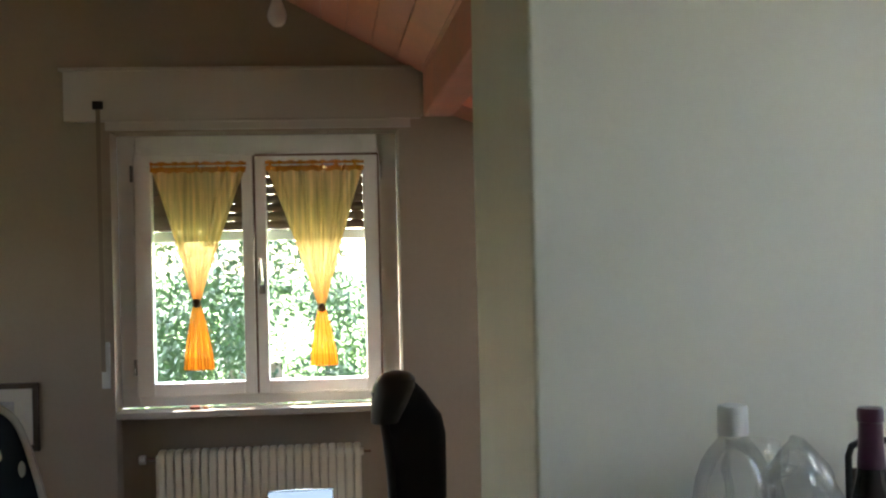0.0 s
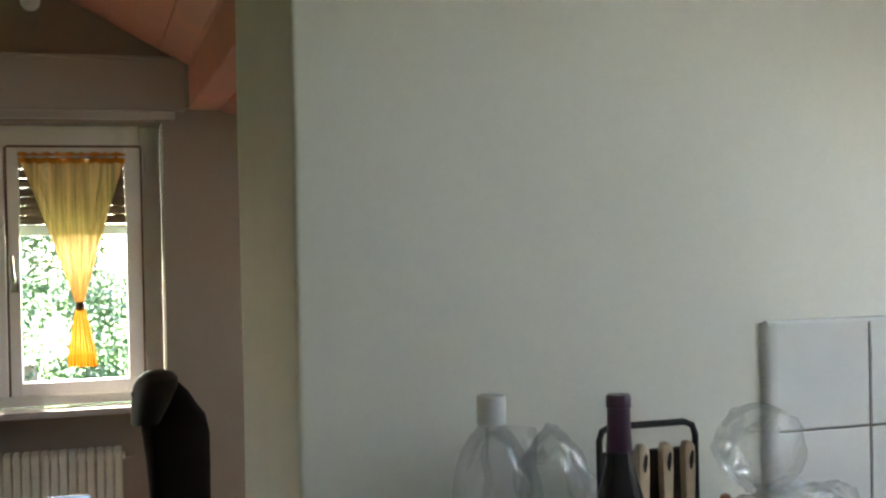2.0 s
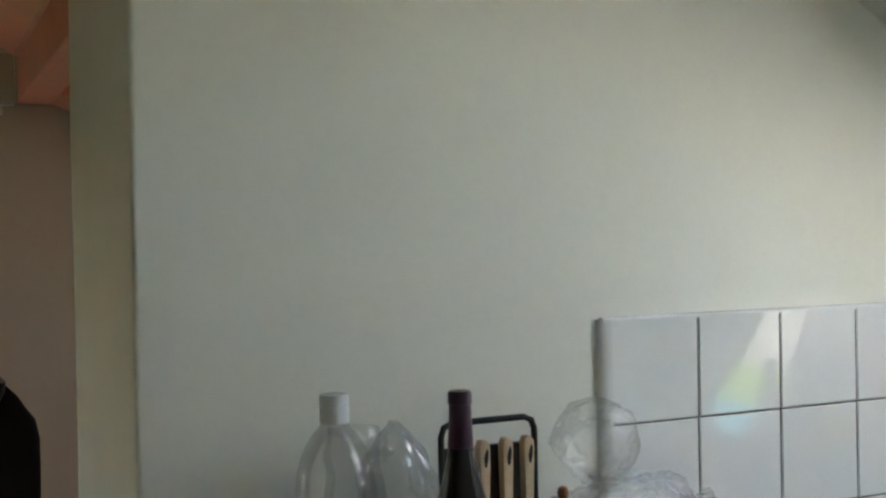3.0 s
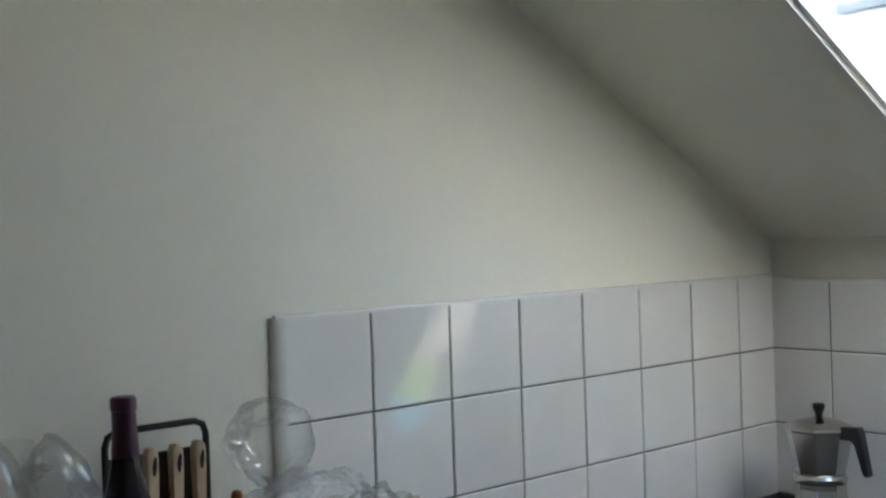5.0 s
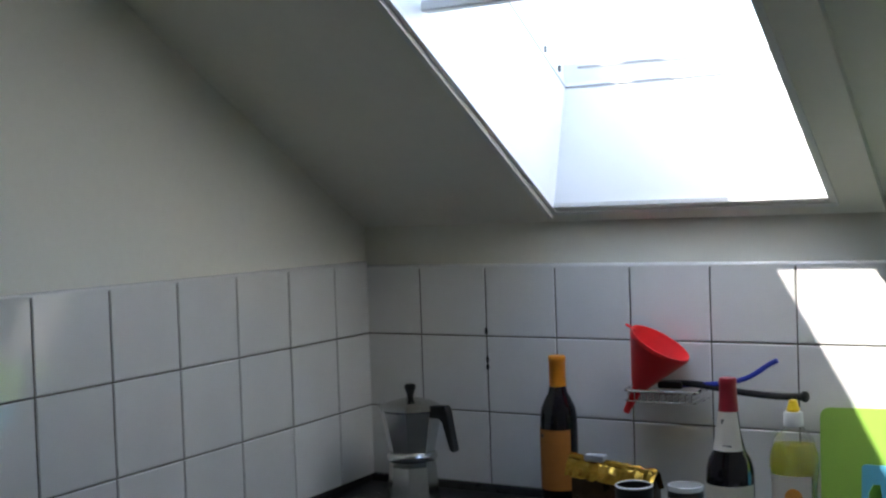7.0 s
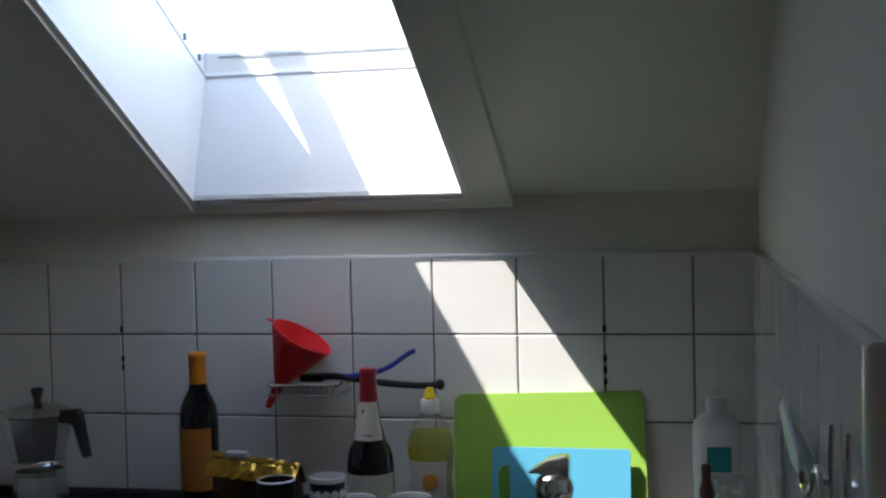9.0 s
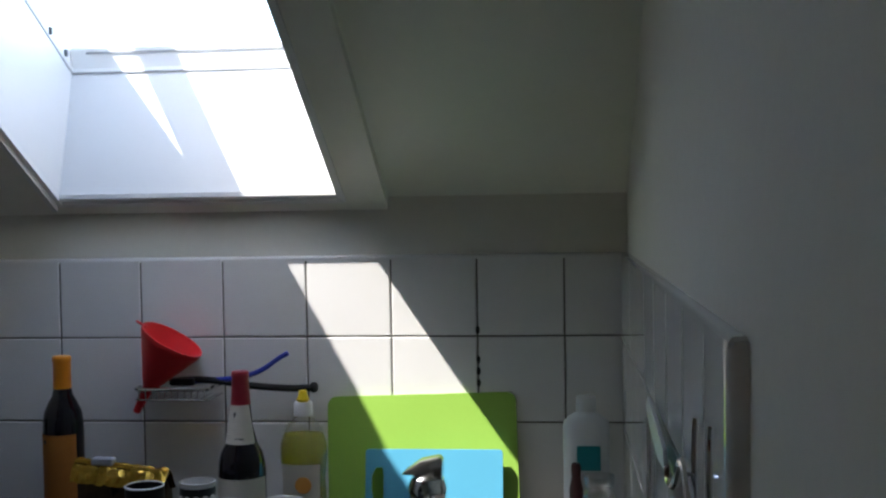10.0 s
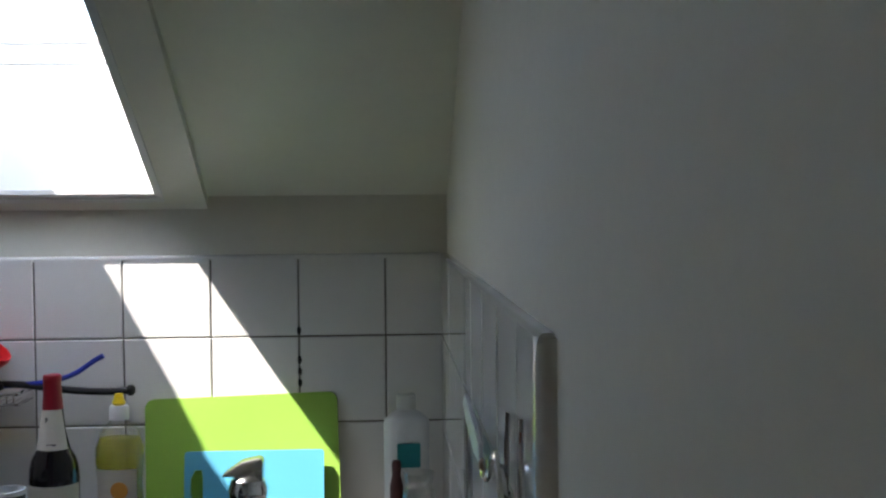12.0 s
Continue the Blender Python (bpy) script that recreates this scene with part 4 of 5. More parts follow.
mill = thing("pepper_mill", "turned brown wooden mill knob", "pepper mill", "", (0.105, -1.306, 1.01))
part("body", lathe([(0.022, 0), (0.024, 0.004), (0.018, 0.06), (0.021, 0.10), (0.019, 0.125), (0.010, 0.134)], 24), CORK_WOOD, mill, "", True)
part("knob", lathe([(0.004, 0.134), (0.0065, 0.138), (0.0075, 0.143), (0.0055, 0.149), (0.001, 0.151)], 20), CORK_WOOD, mill, "", True)
tray = thing("baking_tray", "thin dark tray standing against the wall", "tray")
part("plate", prism(rounded(-1.79, -1.66, 1.0105, 1.172, 0.01), "x", 0.085, 0.089, 0.001), BLACK, tray).matrix_basis = pose(0, 0, 0)

# ---------------------------------------------------------------- living room window
GX = WX - 0.12      # room-side face of the window frame
win = tagged(new("window_2"), "white double casement window with a half-lowered shutter", "window", "", "structure")
def ybar(name, y0, y1, z0, z1, x0, x1, parent, material=WHITE_LACQUER, label="", bevel=0.004):
    return part(name, box(x0, x1, y0, y1, z0, z1, bevel), material, parent, label)
FY0, FY1, FZ0, FZ1 = NY0 + 0.004, NY1 - 0.004, SILL + 0.004, NTOP - 0.004
ybar("window_frame", FY0, FY0 + 0.075, FZ0, FZ1, GX - 0.06, GX - 0.02, win)
ybar("window_frame", FY1 - 0.085, FY1, FZ0, FZ1, GX - 0.06, GX - 0.02, win)
ybar("window_frame", FY0 + 0.075, FY1 - 0.085, FZ1 - 0.095, FZ1, GX - 0.06, GX - 0.02, win)
ybar("window_frame", FY0 + 0.075, FY1 - 0.085, FZ0, FZ0 + 0.06, GX - 0.06, GX - 0.02, win)
# white sill in the darkened paint, which stands in for missing shade
ybar("window_sill", NY0 + 0.002, NY1 - 0.002, SILL - 0.028, SILL, WX - 0.14, WX - 0.004, win, DIMMED_PAINT, "white window sill")
MID = -2.372
for a, b in ((FY0 + 0.068, MID - 0.002), (MID + 0.002, FY1 - 0.077)):
    left = a < -2.5
    # clear opening of the leaf
    p0, p1 = (-2.80, -2.420) if left else (-2.318, -1.900)
    q0, q1 = 0.928, 1.862
    s = ybar("casement", a, p0, FZ0 + 0.045, FZ1 - 0.085, GX - 0.055, GX + 0.012, win, label="white casement")
    ybar("stile", p1, b, FZ0 + 0.045, FZ1 - 0.085, GX - 0.055, GX + 0.012, s)
    ybar("rail", p0, p1, FZ0 + 0.045, q0, GX - 0.055, GX + 0.012, s)
    ybar("rail", p0, p1, q1, FZ1 - 0.085, GX - 0.055, GX + 0.012, s)
    pn = ybar("pane", p0 - 0.005, p1 + 0.005, q0 - 0.005, q1 + 0.005, GX - 0.036, GX - 0.030, s, GLASS, "", 0)
    pn.visible_shadow = False
    if not left:
        # dark strips paint the shaded gap round the right leaf
        ybar("gap_shade", a - 0.001, a + 0.008, FZ0 + 0.05, FZ1 - 0.09, GX + 0.010, GX + 0.0145, s, SHUTTER, "dark strip standing in for the gap's shade", 0)
        ybar("gap_shade", a + 0.008, b - 0.004, FZ1 - 0.094, FZ1 - 0.084, GX + 0.010, GX + 0.0145, s, SHUTTER, "dark strip standing in for the gap's shade", 0)
        ybar("gap_shade", b - 0.007, b + 0.001, FZ0 + 0.05, FZ1 - 0.09, GX + 0.010, GX + 0.0145, s, SHUTTER, "dark strip standing in for the gap's shade", 0)
    for z in (1.0, 1.82):
        yy = a - 0.006 if left else b + 0.006
        part("hinge", lathe([(0.006, -0.035), (0.007, -0.03), (0.007, 0.03), (0.006, 0.035)], 12, at=(GX + 0.010, yy, z)), WHITE_PLASTIC if not left else SEAL, s, "", True)
hp = part("handle_plate", box(GX + 0.012, GX + 0.017, -2.356, -2.330, 1.30, 1.37, 0.003), STEEL, win, "metal handle plate")
part("handle", tube(arc([(GX + 0.02, -2.343, 1.345), (GX + 0.05, -2.343, 1.345), (GX + 0.056, -2.343, 1.36), (GX + 0.056, -2.347, 1.40), (GX + 0.056, -2.350, 1.45)], 5), 0.008, 10), STEEL, hp, "metal handle")

# rolling shutter outside, slats with gaps of light
sh = tagged(new("roller_shutter"), "half-lowered brown roller shutter with light slits", "roller shutter")
z = 1.575
while z < 1.97:
    part("slat", prism([(GX - 0.118, z), (GX - 0.110, z + 0.004), (GX - 0.108, z + 0.022), (GX - 0.113, z + 0.0374), (GX - 0.120, z + 0.0374), (GX - 0.122, z + 0.004)], "y", NY0 + 0.02, NY1 - 0.02), SHUTTER, sh)
    z += 0.0388
for y in [NY0 + 0.06 + 0.085 * i for i in range(13)]:
    part("link", box(GX - 0.117, GX - 0.113, y, y + 0.045, 1.58, 1.97), SHUTTER, sh)
part("end_bar", box(GX - 0.124, GX - 0.106, NY0 + 0.02, NY1 - 0.02, 1.528, 1.572, 0.004), WHITE_LACQUER, sh, "white end bar")

# shutter box over the window
cas = tagged(new("shutter_box"), "white boxed shutter casing above the window", "shutter box", "", "structure")
part("front", box(WX, WX + 0.022, -3.125, -1.655, 2.028, 2.236, 0.004), DIMMED_PAINT, cas)
part("top_ledge", box(WX, WX + 0.034, -3.14, -1.648, 2.236, 2.250, 0.003), DIMMED_PAINT, cas)
part("lower_bead", box(WX + 0.022, WX + 0.032, -2.95, -1.795, 2.022, 2.034, 0.003), DIMMED_PAINT, cas)
part("lower_lip", box(WX, WX + 0.016, -2.96, -1.70, 1.992, 2.027, 0.003), DIMMED_PAINT, cas)
part("end_board", box(WX, WX + 0.034, -1.654, -1.644, 2.04, 2.236, 0.002), DIMMED_PAINT, cas)
# strap of the shutter
st = tagged(new("shutter_strap"), "brown shutter strap with guide and winder", "strap")
part("band", box(WX + 0.024, WX + 0.026, -2.994, -2.976, 1.0, 2.09), STRAP, st)
part("guide", box(WX + 0.022, WX + 0.036, -3.006, -2.963, 2.078, 2.112, 0.003), BLACK, st, "dark guide")
part("winder", box(WX, WX + 0.012, -2.996, -2.962, 0.93, 1.12, 0.004), GREY_PLASTIC, st, "winder plate")
cl = thing("window_clutter", "small reddish object lying on the window sill", "trinket", "", (WX - 0.06, -2.63, SILL))
part("body", lathe([(0.02, 0), (0.024, 0.004), (0.022, 0.012), (0.012, 0.016)], 16), mat("reddish_wood", (0.2, 0.05, 0.03), 0.6), cl, "", True)
part("body", lathe([(0.012, 0), (0.014, 0.004), (0.010, 0.012)], 16, at=(0, 0.045, 0)), mat("reddish_wood_b", (0.25, 0.09, 0.05), 0.6), cl, "", True)


def curtain(label, y0, y1, yk, yb0, yb1, zt, zk, zb, seed):
    """A sheer curtain gathered into a knot: wide heading, narrow waist, flared tail."""
    c = thing("curtain", label, "curtain", "window curtains", (GX + 0.034, 0, 0))
    def sheet(za, zb_, wa, wb, power, nz, gather, hem=0):
        bm = bmesh.new()
        ny = 90
        rows = []
        for j in range(nz + 1):
            u = j / nz
            z = za + (zb_ - za) * u
            k = u ** power
            l = wa[0] + (wb[0] - wa[0]) * k
            r = wa[1] + (wb[1] - wa[1]) * k
            row = []
            for i in range(ny + 1):
                s = i / ny
                ph = s * 2 * math.pi * 9 + 1.5 * noise.noise((s * 6, seed, 0.4 * u))
                amp = gather * (0.35 + 0.65 * u) * (0.6 + 0.6 * noise.noise((s * 9, seed + 4, u)))
                row.append(bm.verts.new((amp * math.sin(ph) + 0.01 * u, l + (r - l) * (s + 0.012 * math.sin(ph * 0.5 + seed)), z + 0.003 * math.sin(ph))))
            rows.append(row)
        for a, b in zip(rows, rows[1:]):
            for i in range(ny):
                bm.faces.new((a[i], a[i + 1], b[i + 1], b[i]))
        return bm
    part("upper_cloth", sheet(zt, zk, (y0, y1), (yk - 0.012, yk + 0.012), 0.92, 36, 0.011), SHEER, c, "", True)
    part("tail", sheet(zk, zb + 0.05, (yk - 0.012, yk + 0.012), (yb0, yb1), 0.75, 16, 0.012), SHEER_THICK, c, "gathered orange tail", True)
    part("hem", sheet(zb + 0.05, zb, (yb0, yb1), (yb0 - 0.004, yb1 + 0.004), 1.0, 4, 0.013), HEM, c, "orange hem", True)
    part("heading", sheet(zt + 0.03, zt - 0.014, (y0 - 0.004, y1 + 0.004), (y0, y1), 1.0, 3, 0.008), SHEER_THICK, c, "ruffled heading", True)
    part("rod", tube([(0.004, y0 - 0.012, zt + 0.012), (0.004, y1 + 0.012, zt + 0.012)], 0.004), WHITE_PLASTIC, c)
    part("tie", lathe([(0.010, -0.018), (0.017, -0.010), (0.019, 0), (0.017, 0.010), (0.010, 0.018)], 20, at=(0.012, yk, zk)), ROPE, c, "brown cord tie", True)
    return c


curtain("sheer yellow curtain tied in the middle with cord", -2.80, -2.395, -2.615, -2.672, -2.548, 1.835, 1.268, 0.985, 1.3)
curtain("sheer yellow curtain knotted low on its casement", -2.312, -1.900, -2.090, -2.140, -2.030, 1.835, 1.236, 0.988, 6.1)

# radiator in the niche
rad = thing("radiator", "cream ribbed column radiator under the window", "radiator", "", (WX - 0.075, -2.788, 0.0))
N_FIN = 24
pitch = 0.852 / N_FIN
first = None
for i in range(N_FIN):
    if first is None:
        bm = prism([(-0.055, 0.10), (0.055, 0.10), (0.058, 0.12), (0.058, 0.625), (0.050, 0.642), (0.030, 0.652), (-0.030, 0.652), (-0.050, 0.642), (-0.055, 0.625)], "y", 0.002, pitch - 0.002, 0.009)
        first = part("fin", bm, RADIATOR, rad)
    else:
        o = new("fin", first.data)
        o.parent = rad
        o.location = (0, i * pitch, 0)
part("header", tube([(0, -0.01, 0.615), (0, 0.862, 0.615)], 0.016, 10), RADIATOR, rad, "", True)
part("header", tube([(0, -0.01, 0.14), (0, 0.862, 0.14)], 0.016, 10), RADIATOR, rad, "", True)
valve = part("valve", tube([(0, -0.012, 0.615), (0, -0.06, 0.615)], 0.009, 10), STEEL, rad)
part("knob", lathe([(0.017, 0), (0.020, 0.003), (0.019, 0.024), (0.014, 0.028)], 20), WHITE_PLASTIC, valve, "white knob", True).matrix_basis = pose(0, -0.052, 0.615, 90, 0, 0)
part("pipe", tube([(0, 0.862, 0.615), (0, 0.89, 0.615), (0, 0.89, 0.62)], 0.006, 8), STEEL, rad)
part("pipe", tube([(-0.05, -0.012, 0.60), (-0.05, -0.012, 0.0)], 0.008, 8), RADIATOR, rad)
for y in (0.1, 0.75):
    part("bracket", box(-0.065, -0.03, y, y + 0.02, 0.0, 0.6), RADIATOR, rad)

# purlin under the boards
bm = box(WX + 0.005, -THICK - 0.002, -1.645, -1.52, 2.035, 2.215, 0.008)
beam = tagged(finish("beam", bm, BEAM_WOOD, None), "reddish wooden purlin running under the boarded ceiling", "beam", "", "structure")
bm = prism([(-1.52, 2.10), (-1.30, 2.03), (-1.30, 1.96), (-1.52, 2.04)], "x", WX + 0.005, WX + 0.35)
tagged(finish("brace", bm, BEAM_WOOD, None), "short reddish wooden brace beside the purlin", "beam", "", "structure")

# picture on the gable wall
pic = thing("picture_frame", "dark framed print with white mat hanging on the wall", "picture", "", (WX, -3.45, 0.83))
part("frame", box(0.001, 0.02, 0.175, 0.20, -0.145, 0.135, 0.003), DARK_WOOD, pic)
part("frame", box(0.001, 0.02, -0.20, -0.175, -0.145, 0.135, 0.003), DARK_WOOD, pic)
part("frame", box(0.001, 0.02, -0.175, 0.175, 0.112, 0.135, 0.003), DARK_WOOD, pic)
part("frame", box(0.001, 0.02, -0.175, 0.175, -0.145, -0.12, 0.003), DARK_WOOD, pic)
part("mat", box(0.001, 0.006, -0.174, 0.174, -0.119, 0.111), PAPER, pic, "white mat")
part("print", box(0.0065, 0.0085, -0.11, 0.10, -0.07, 0.06), PRINT_GREY, pic, "greyish print")

# bulb hanging from the ceiling
bulb = thing("pendant_bulb", "bare opal bulb hanging from the ceiling", "lamp", "", (-2.2, -2.196, 2.168))
part("glass", lathe([(0.002, 0.0), (0.014, 0.003), (0.025, 0.014), (0.0300, 0.032), (0.028, 0.048), (0.020, 0.068), (0.0145, 0.084), (0.0140, 0.09)], 28), BULB_GLASS, bulb, "opal glass", True)
part("socket", lathe([(0.016, 0.088), (0.020, 0.092), (0.020, 0.135), (0.012, 0.145), (0.004, 0.15)], 24), BLACK, bulb, "black socket", True)
part("cable", tube([(0, 0, 0.148), (0, 0, roof(-2.196, LFOOT, LRISE) - 2.168)], 0.003, 8), BLACK, bulb)

# table with a laptop
tb = thing("table", "wooden dining table in the living room", "table", "", (-1.6, -2.45, 0))
part("tabletop", box(-0.34, 0.34, -0.42, 0.42, 0.71, 0.74, 0.004), TABLE_WOOD, tb)
for x in (-0.30, 0.30):
    for y in (-0.38, 0.38):
        part("leg", box(x - 0.03, x + 0.03, y - 0.03, y + 0.03, 0, 0.71, 0.004), TABLE_WOOD, tb)
lp = thing("laptop", "opened laptop with a lit pale blue screen", "laptop", "", (-1.6, -2.14, 0.74), 3)
part("base", box(0.0, 0.15, -0.085, 0.085, 0, 0.014, 0.004), STEEL, lp)
part("lid", box(-0.006, 0.0, -0.085, 0.085, 0.014, 0.131, 0.002), STEEL, lp)
part("screen", box(0.0005, 0.002, -0.081, 0.081, 0.02, 0.128), SCREEN, lp, "lit screen")

# office chair with a high back, seen from behind
ch = thing("office_chair", "black high-backed office chair by the table", "chair", "", (-1.2, -1.88, 0))
def slab_chair(yc, zs, thick, x0=0.0):
    """Upholstered back: rings of (centre y, half width, depth) by height."""
    bm = bmesh.new()
    rings = []
    for z, y, hw, hd, dx in zs:
        ring = []
        for k in range(28):
            a = 2 * math.pi * k / 28
            c, s = math.cos(a), math.sin(a)
            ring.append(bm.verts.new((x0 + dx + hd * math.copysign(abs(c) ** 0.7, c), yc + y + hw * math.copysign(abs(s) ** 0.7, s), z)))
        rings.append(ring)
    for a, b in zip(rings, rings[1:]):
        for k in range(28):
            bm.faces.new((a[k], a[(k + 1) % 28], b[(k + 1) % 28], b[k]))
    bm.faces.new(rings[0][::-1])
    bm.faces.new(rings[-1])
    return bm
part("backrest", slab_chair(0.0, [(0.45, 0.005, 0.05, 0.06, 0), (0.7, 0.006, 0.058, 0.05, 0), (0.93, 0.012, 0.063, 0.045, 0), (1.00, 0.012, 0.064, 0.045, 0), (1.07, 0.012, 0.064, 0.045, 0), (1.11, 0.006, 0.062, 0.042, 0), (1.135, -0.006, 0.055, 0.04, 0), (1.16, -0.018, 0.052, 0.038, 0), (1.18, -0.03, 0.045, 0.036, 0), (1.192, -0.036, 0.036, 0.03, 0), (1.198, -0.036, 0.02, 0.018, 0)], 0.05), BLACK_FABRIC, ch, "black upholstered back", True)
part("headrest", slab_chair(-0.034, [(1.10, -0.026, 0.030, 0.05, 0.01), (1.14, -0.014, 0.040, 0.055, 0.01), (1.175, -0.004, 0.046, 0.055, 0.01), (1.195, 0.002, 0.042, 0.05, 0.01), (1.206, 0.004, 0.030, 0.035, 0.01), (1.211, 0.004, 0.012, 0.018, 0.01)], 0.05), BROWN_LEATHER, ch, "grey-brown headrest", True)
part("edge_band", tube(arc([(0.03, -0.080, 1.17), (0.03, -0.062, 1.10), (0.03, -0.048, 0.98), (0.03, -0.046, 0.86), (0.03, -0.044, 0.7)], 6), 0.010, 10), BROWN_LEATHER, ch, "brown side band", True)
part("seat", slab_chair(0.0, [(0.42, 0, 0.20, 0.20, -0.18), (0.44, 0, 0.23, 0.23, -0.18), (0.49, 0, 0.23, 0.23, -0.18), (0.51, 0, 0.20, 0.20, -0.18)], 0.1), BLACK_FABRIC, ch, "", True)
part("column", tube([(-0.18, 0, 0.08), (-0.18, 0, 0.42)], 0.025, 12), BLACK, ch)
for k in range(5):
    a = radians(72 * k)
    leg = part("leg", tube([(-0.18, 0, 0.09), (-0.18 + 0.28 * math.cos(a), 0.28 * math.sin(a), 0.06)], 0.016, 8), BLACK, ch)
    part("castor", lathe([(0.012, -0.01), (0.027, -0.008), (0.027, 0.008), (0.012, 0.01)], 16), BLACK, leg).matrix_basis = pose(-0.18 + 0.28 * math.cos(a), 0.28 * math.sin(a), 0.028, 90, 0, math.degrees(a))

# second chair with a spotted navy cover
c2 = thing("chair", "chair with navy white-spotted cover and white edge", "chair", "", (-1.2, -2.80, 0), 0)
prof = [(0.45, 0.0, 0.155, 0.03, 0), (0.80, 0.0, 0.150, 0.03, 0), (0.95, 0.0, 0.118, 0.03, 0), (1.03, 0.0, 0.098, 0.03, 0), (1.09, 0.004, 0.077, 0.028, 0), (1.13, 0.012, 0.052, 0.024, 0), (1.150, 0.018, 0.026, 0.016, 0)]
part("backrest", slab_chair(0.0, prof, 0.05), NAVY, c2, "navy covered back", True)
part("white_edge", tube(arc([(0.012, 0.158, 0.80), (0.014, 0.126, 0.95), (0.014, 0.106, 1.03), (0.014, 0.088, 1.09), (0.014, 0.066, 1.135), (0.014, 0.03, 1.160), (0.012, -0.02, 1.150)], 6), 0.0085, 8), WHITE_CLOTH, c2, "white edge", True)
for y, z, ry in ((0.035, 1.065, 20), (0.03, 0.955, -5), (0.085, 1.03, 0), (-0.03, 0.99, 30), (-0.05, 1.07, 10), (0.075, 0.90, 15), (-0.02, 0.89, 0)):
    part("spot", lathe([(0.008, 0), (0.0075, 0.001)], 12, squash=2.2), WHITE_CLOTH, c2).matrix_basis = Matrix.Translation((0.0305, y, z)) @ Euler((radians(ry), 0, 0)).to_matrix().to_4x4() @ Matrix.Rotation(radians(90), 4, "Z") @ Matrix.Rotation(radians(90), 4, "X")
part("seat", box(-0.42, 0.0, -0.2, 0.2, 0.43, 0.47, 0.01), NAVY, c2)
for x in (-0.40, -0.02):
    for y in (-0.18, 0.18):
        part("leg", tube([(x, y, 0), (x, y, 0.44)], 0.016, 8), DARK_WOOD, c2)

# ---------------------------------------------------------------- outside
tagged(finish("ground", box(-400, 400, -400, 400, -7.2, -7.0), GRASS), "green meadow far below the attic window", "ground", "", "structure")


def tree(label, at, height, spread, seed, count, material):
    rng = random.Random(seed)
    t = thing("tree", label, "tree", "trees outside the window", at)
    bm = tube(arc([(0, 0, 0), (0.1, 0.05, height * 0.4), (0, 0, height * 0.9)], 6), 0.14, 8)
    for k in range(7):
        a = rng.uniform(0, 6.28)
        z = height * rng.uniform(0.35, 0.8)
        tube(arc([(0, 0, z), (spread * 0.4 * math.cos(a), spread * 0.4 * math.sin(a), z + 0.5), (spread * 0.8 * math.cos(a), spread * 0.8 * math.sin(a), z + 0.9)], 4), 0.05, 6, bm)
    part("trunk", bm, BARK, t)
    clumps = [(rng.gauss(0, spread * 0.45), rng.gauss(0, spread * 0.45), height * rng.uniform(0.35, 1.02), rng.uniform(0.25, 0.6)) for _ in range(60)]
    verts, faces = [], []
    for _ in range(count):
        cx, cy, cz, r = rng.choice(clumps)
        d = Vector((rng.gauss(0, 1), rng.gauss(0, 1), rng.gauss(0, 1)))
        d = d.normalized() * r * rng.uniform(0.5, 1.0)
        p = Vector((cx, cy, cz)) + d
        u = Vector((rng.gauss(0, 1), rng.gauss(0, 1), rng.gauss(0, 1))).normalized()
        v = u.orthogonal().normalized()
        s = rng.uniform(0.018, 0.042)
        i = len(verts)
        verts += [tuple(p - u * s), tuple(p + v * s * 0.5), tuple(p + u * s), tuple(p - v * s * 0.5)]
        faces.append((i, i + 1, i + 2, i + 3))
    me = bpy.data.meshes.new("crown")
    me.from_pydata(verts, [], faces)
    me.materials.append(material)
    o = new("crown", me)
    o.parent = t
    return t


tree("leafy green tree outside the window", (-8.2, -2.6, -7.0), 8.4, 1.5, 3, 28000, LEAF)
# high crown, mostly out of view, is added to block sun on the sill
tree("tall dark green tree placed close by to shade the window", (-6.4, -4.25, -7.0), 13.6, 1.5, 21, 45000, LEAF)
tree("light green leafy tree outside the window", (-9.6, -4.6, -7.0), 8.8, 1.7, 5, 36000, LEAF)
tree("light green leafy tree outside the window", (-10.5, -1.2, -7.0), 8.0, 1.7, 8, 20000, LEAF_LIGHT)
tree("leafy green tree outside the window", (-12.5, -3.2, -7.0), 8.6, 2.2, 13, 24000, LEAF_LIGHT)

# ---------------------------------------------------------------- tiles
meshes = {}


def tile_mesh(w, h, t=0.006, r=0.0016):
    key = (round(w, 4), round(h, 4))
    if key not in meshes:
        bm = bmesh.new()
        a = [bm.verts.new((sx * w / 2, 0, sz * h / 2)) for sx, sz in ((-1, -1), (1, -1), (1, 1), (-1, 1))]
        b = [bm.verts.new((sx * w / 2, -t + r, sz * h / 2)) for sx, sz in ((-1, -1), (1, -1), (1, 1), (-1, 1))]
        c = [bm.verts.new((sx * (w / 2 - r), -t, sz * (h / 2 - r))) for sx, sz in ((-1, -1), (1, -1), (1, 1), (-1, 1))]
        for p, q in ((a, b), (b, c)):
            for i in range(4):
                bm.faces.new((p[i], p[(i + 1) % 4], q[(i + 1) % 4], q[i]))
        bm.faces.new(c)
        bmesh.ops.recalc_face_normals(bm, faces=bm.faces)
        me = bpy.data.meshes.new("tile")
        bm.to_mesh(me)
        bm.free()
        me.materials.append(TILE)
        meshes[key] = me
    return meshes[key]


JOINT = 0.0028
rng = random.Random(4)


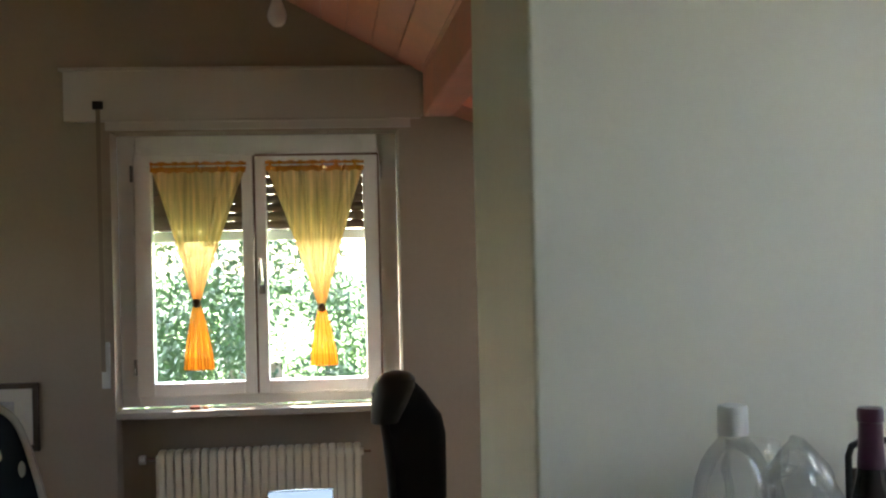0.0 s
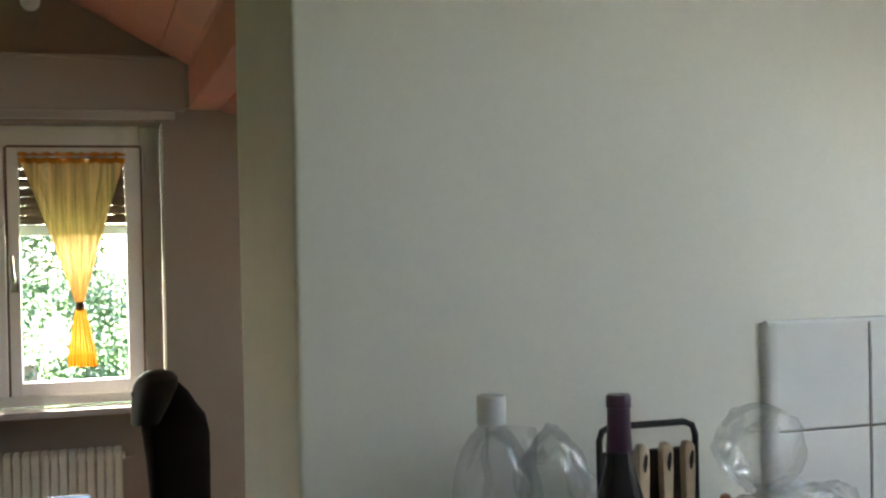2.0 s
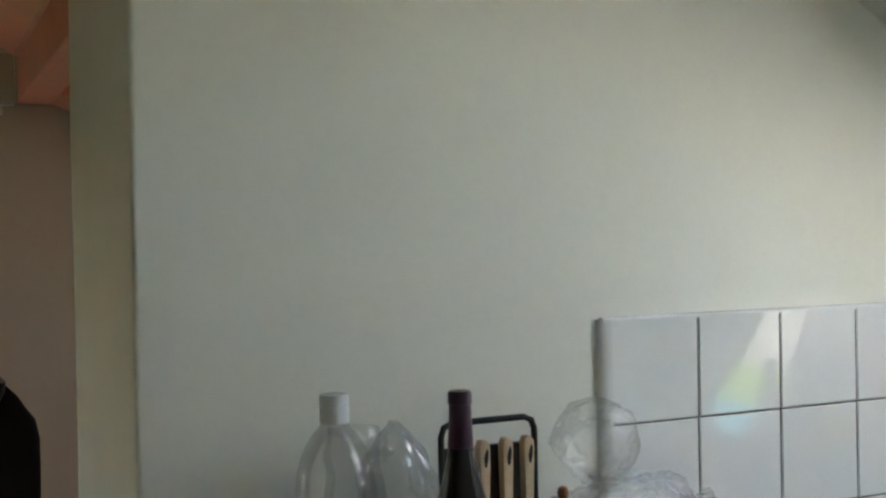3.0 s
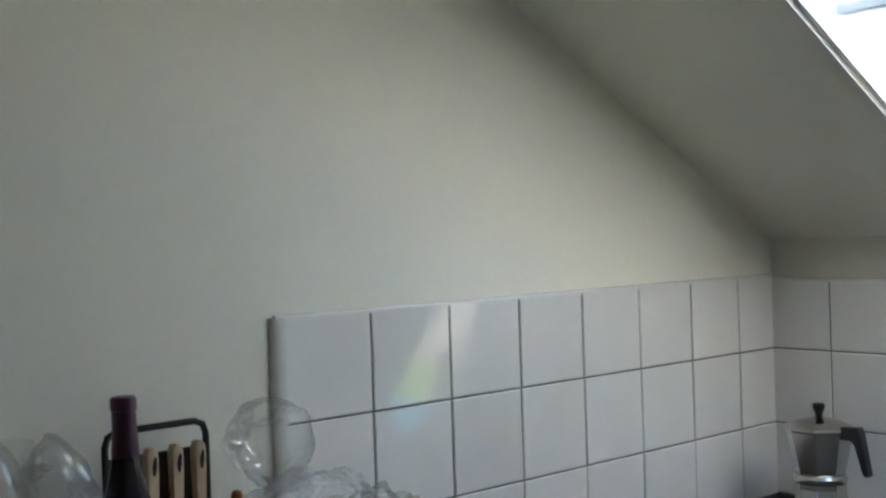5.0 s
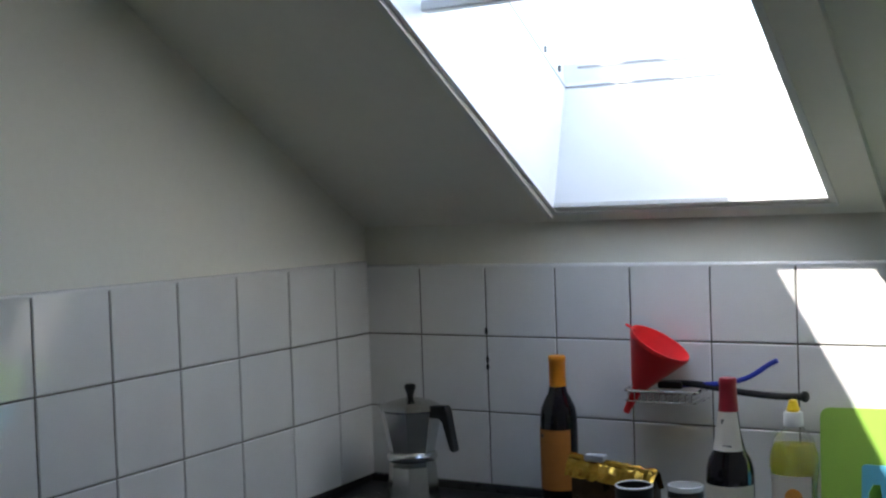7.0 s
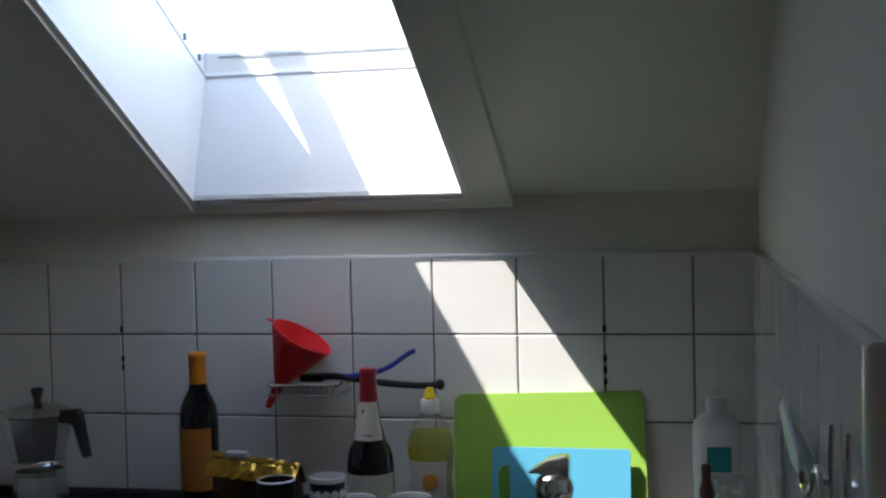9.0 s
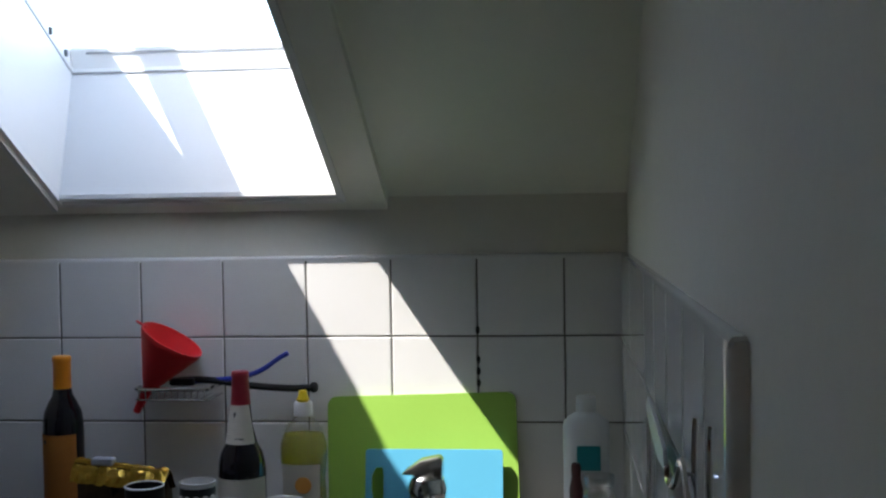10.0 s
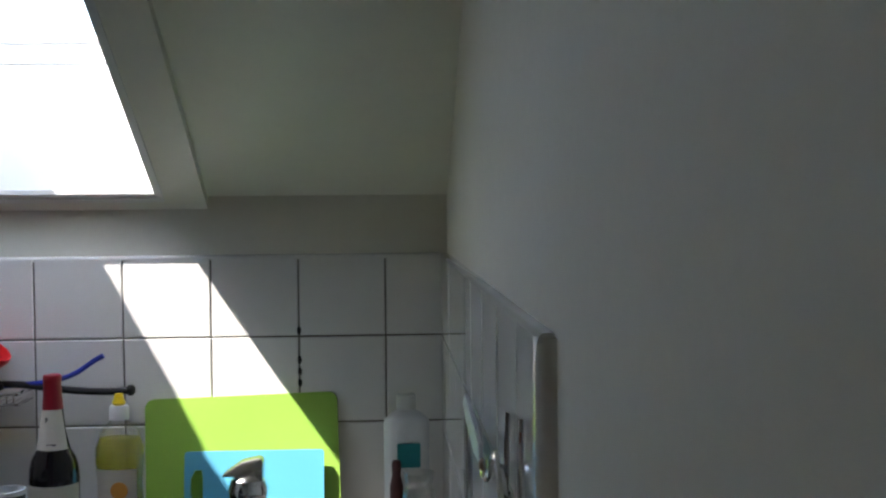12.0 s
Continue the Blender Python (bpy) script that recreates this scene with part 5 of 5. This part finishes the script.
def tile_field(name, label, origin, turn, cuts, levels):
    """A tiled field: dark grout bed and single tiles. Local x runs along the wall, y out of the room."""
    f = tagged(new(name), label, "tiling", "", "structure")
    f.matrix_basis = pose(*origin, 0, 0, turn)
    part("grout_bed", box(cuts[0] + 0.004, cuts[-1] - 0.004, -0.0035, 0.006, levels[0], levels[-1] - 0.008), GROUT, f, "dark grout")
    for x0, x1 in zip(cuts, cuts[1:]):
        for z0, z1 in zip(levels, levels[1:]):
            o = new("tile", tile_mesh(x1 - x0 - JOINT, z1 - z0 - JOINT))
            o.parent = f
            o.matrix_basis = pose((x0 + x1) / 2, 0.0004 * rng.uniform(-1, 1), (z0 + z1) / 2, rng.uniform(-0.12, 0.12), 0, rng.uniform(-0.12, 0.12))
    return f


T = 0.15
J1 = 0.138
back = tile_field("tiles_back", "white glazed square tiles with dark joints behind the counter", (0, 0.0, 0), 0,
                  [0.0] + [J1 + T * i for i in range(9)] + [W], [0.917, 1.061, 1.211, 1.352])
left = tile_field("tiles_left", "white glazed square tiles with dark joints beside the counter", (0.006, 0, 0), 90,
                  [-1.172] + [-0.122 - T * i for i in range(6, -1, -1)] + [-0.004], [0.915, 1.061, 1.211, 1.360])
right = tile_field("tiles_right", "white glazed square tiles on the side wall", (W - 0.006, 0, 0), -90,
                   [0.004] + [0.10 + T * i for i in range(8)] + [1.262], [0.915, 1.061, 1.211, 1.352])
# rounded end strips and top edges of the tile fields
for f, x, s in ((left, -1.172, -1), (right, 1.262, 1)):
    bm = bmesh.new()
    outline = [(0.0, 0.006), (0.0, -0.0065)] + [(s * (0.006 + 0.014 * math.sin(radians(a))), -0.0065 + 0.0125 * (1 - math.cos(radians(a)))) for a in (15, 35, 55, 75, 90)] + [(s * 0.020, 0.006)]
    bm = prism([(x - s * 0.004 + p[0], p[1]) for p in outline], "z", 0.915, 1.358 if s < 0 else 1.350)
    part("rounded_edge", bm, TILE, f, "rounded white edge tile", True)
for f, x0, x1, z in ((left, -1.182, -0.004, 1.3585), (right, 0.004, 1.274, 1.3505), (back, 0.006, W - 0.006, 1.3505)):
    bead = [(-0.0062, z - 0.004), (-0.0058, z - 0.001), (-0.0045, z + 0.0012), (-0.0025, z + 0.0024), (0.005, z + 0.0026), (0.005, z - 0.004)]
    part("top_edge", prism(bead, "x", x0, x1), TILE, f, "rounded white top edge", True)
for f, x, z in ((back, 0.288, 1.221), (back, 0.289, 1.165), (back, 0.289, 1.15), (back, 1.188, 1.221), (back, 1.189, 1.17), (back, 1.189, 1.15), (back, 1.189, 1.13)):
    part("grout_stain", lathe([(0.001, -0.007), (0.0035, -0.004), (0.004, 0.002), (0.002, 0.007)], 8, at=(x, -0.0055, z), squash=0.4), STAIN, f, "black stain")
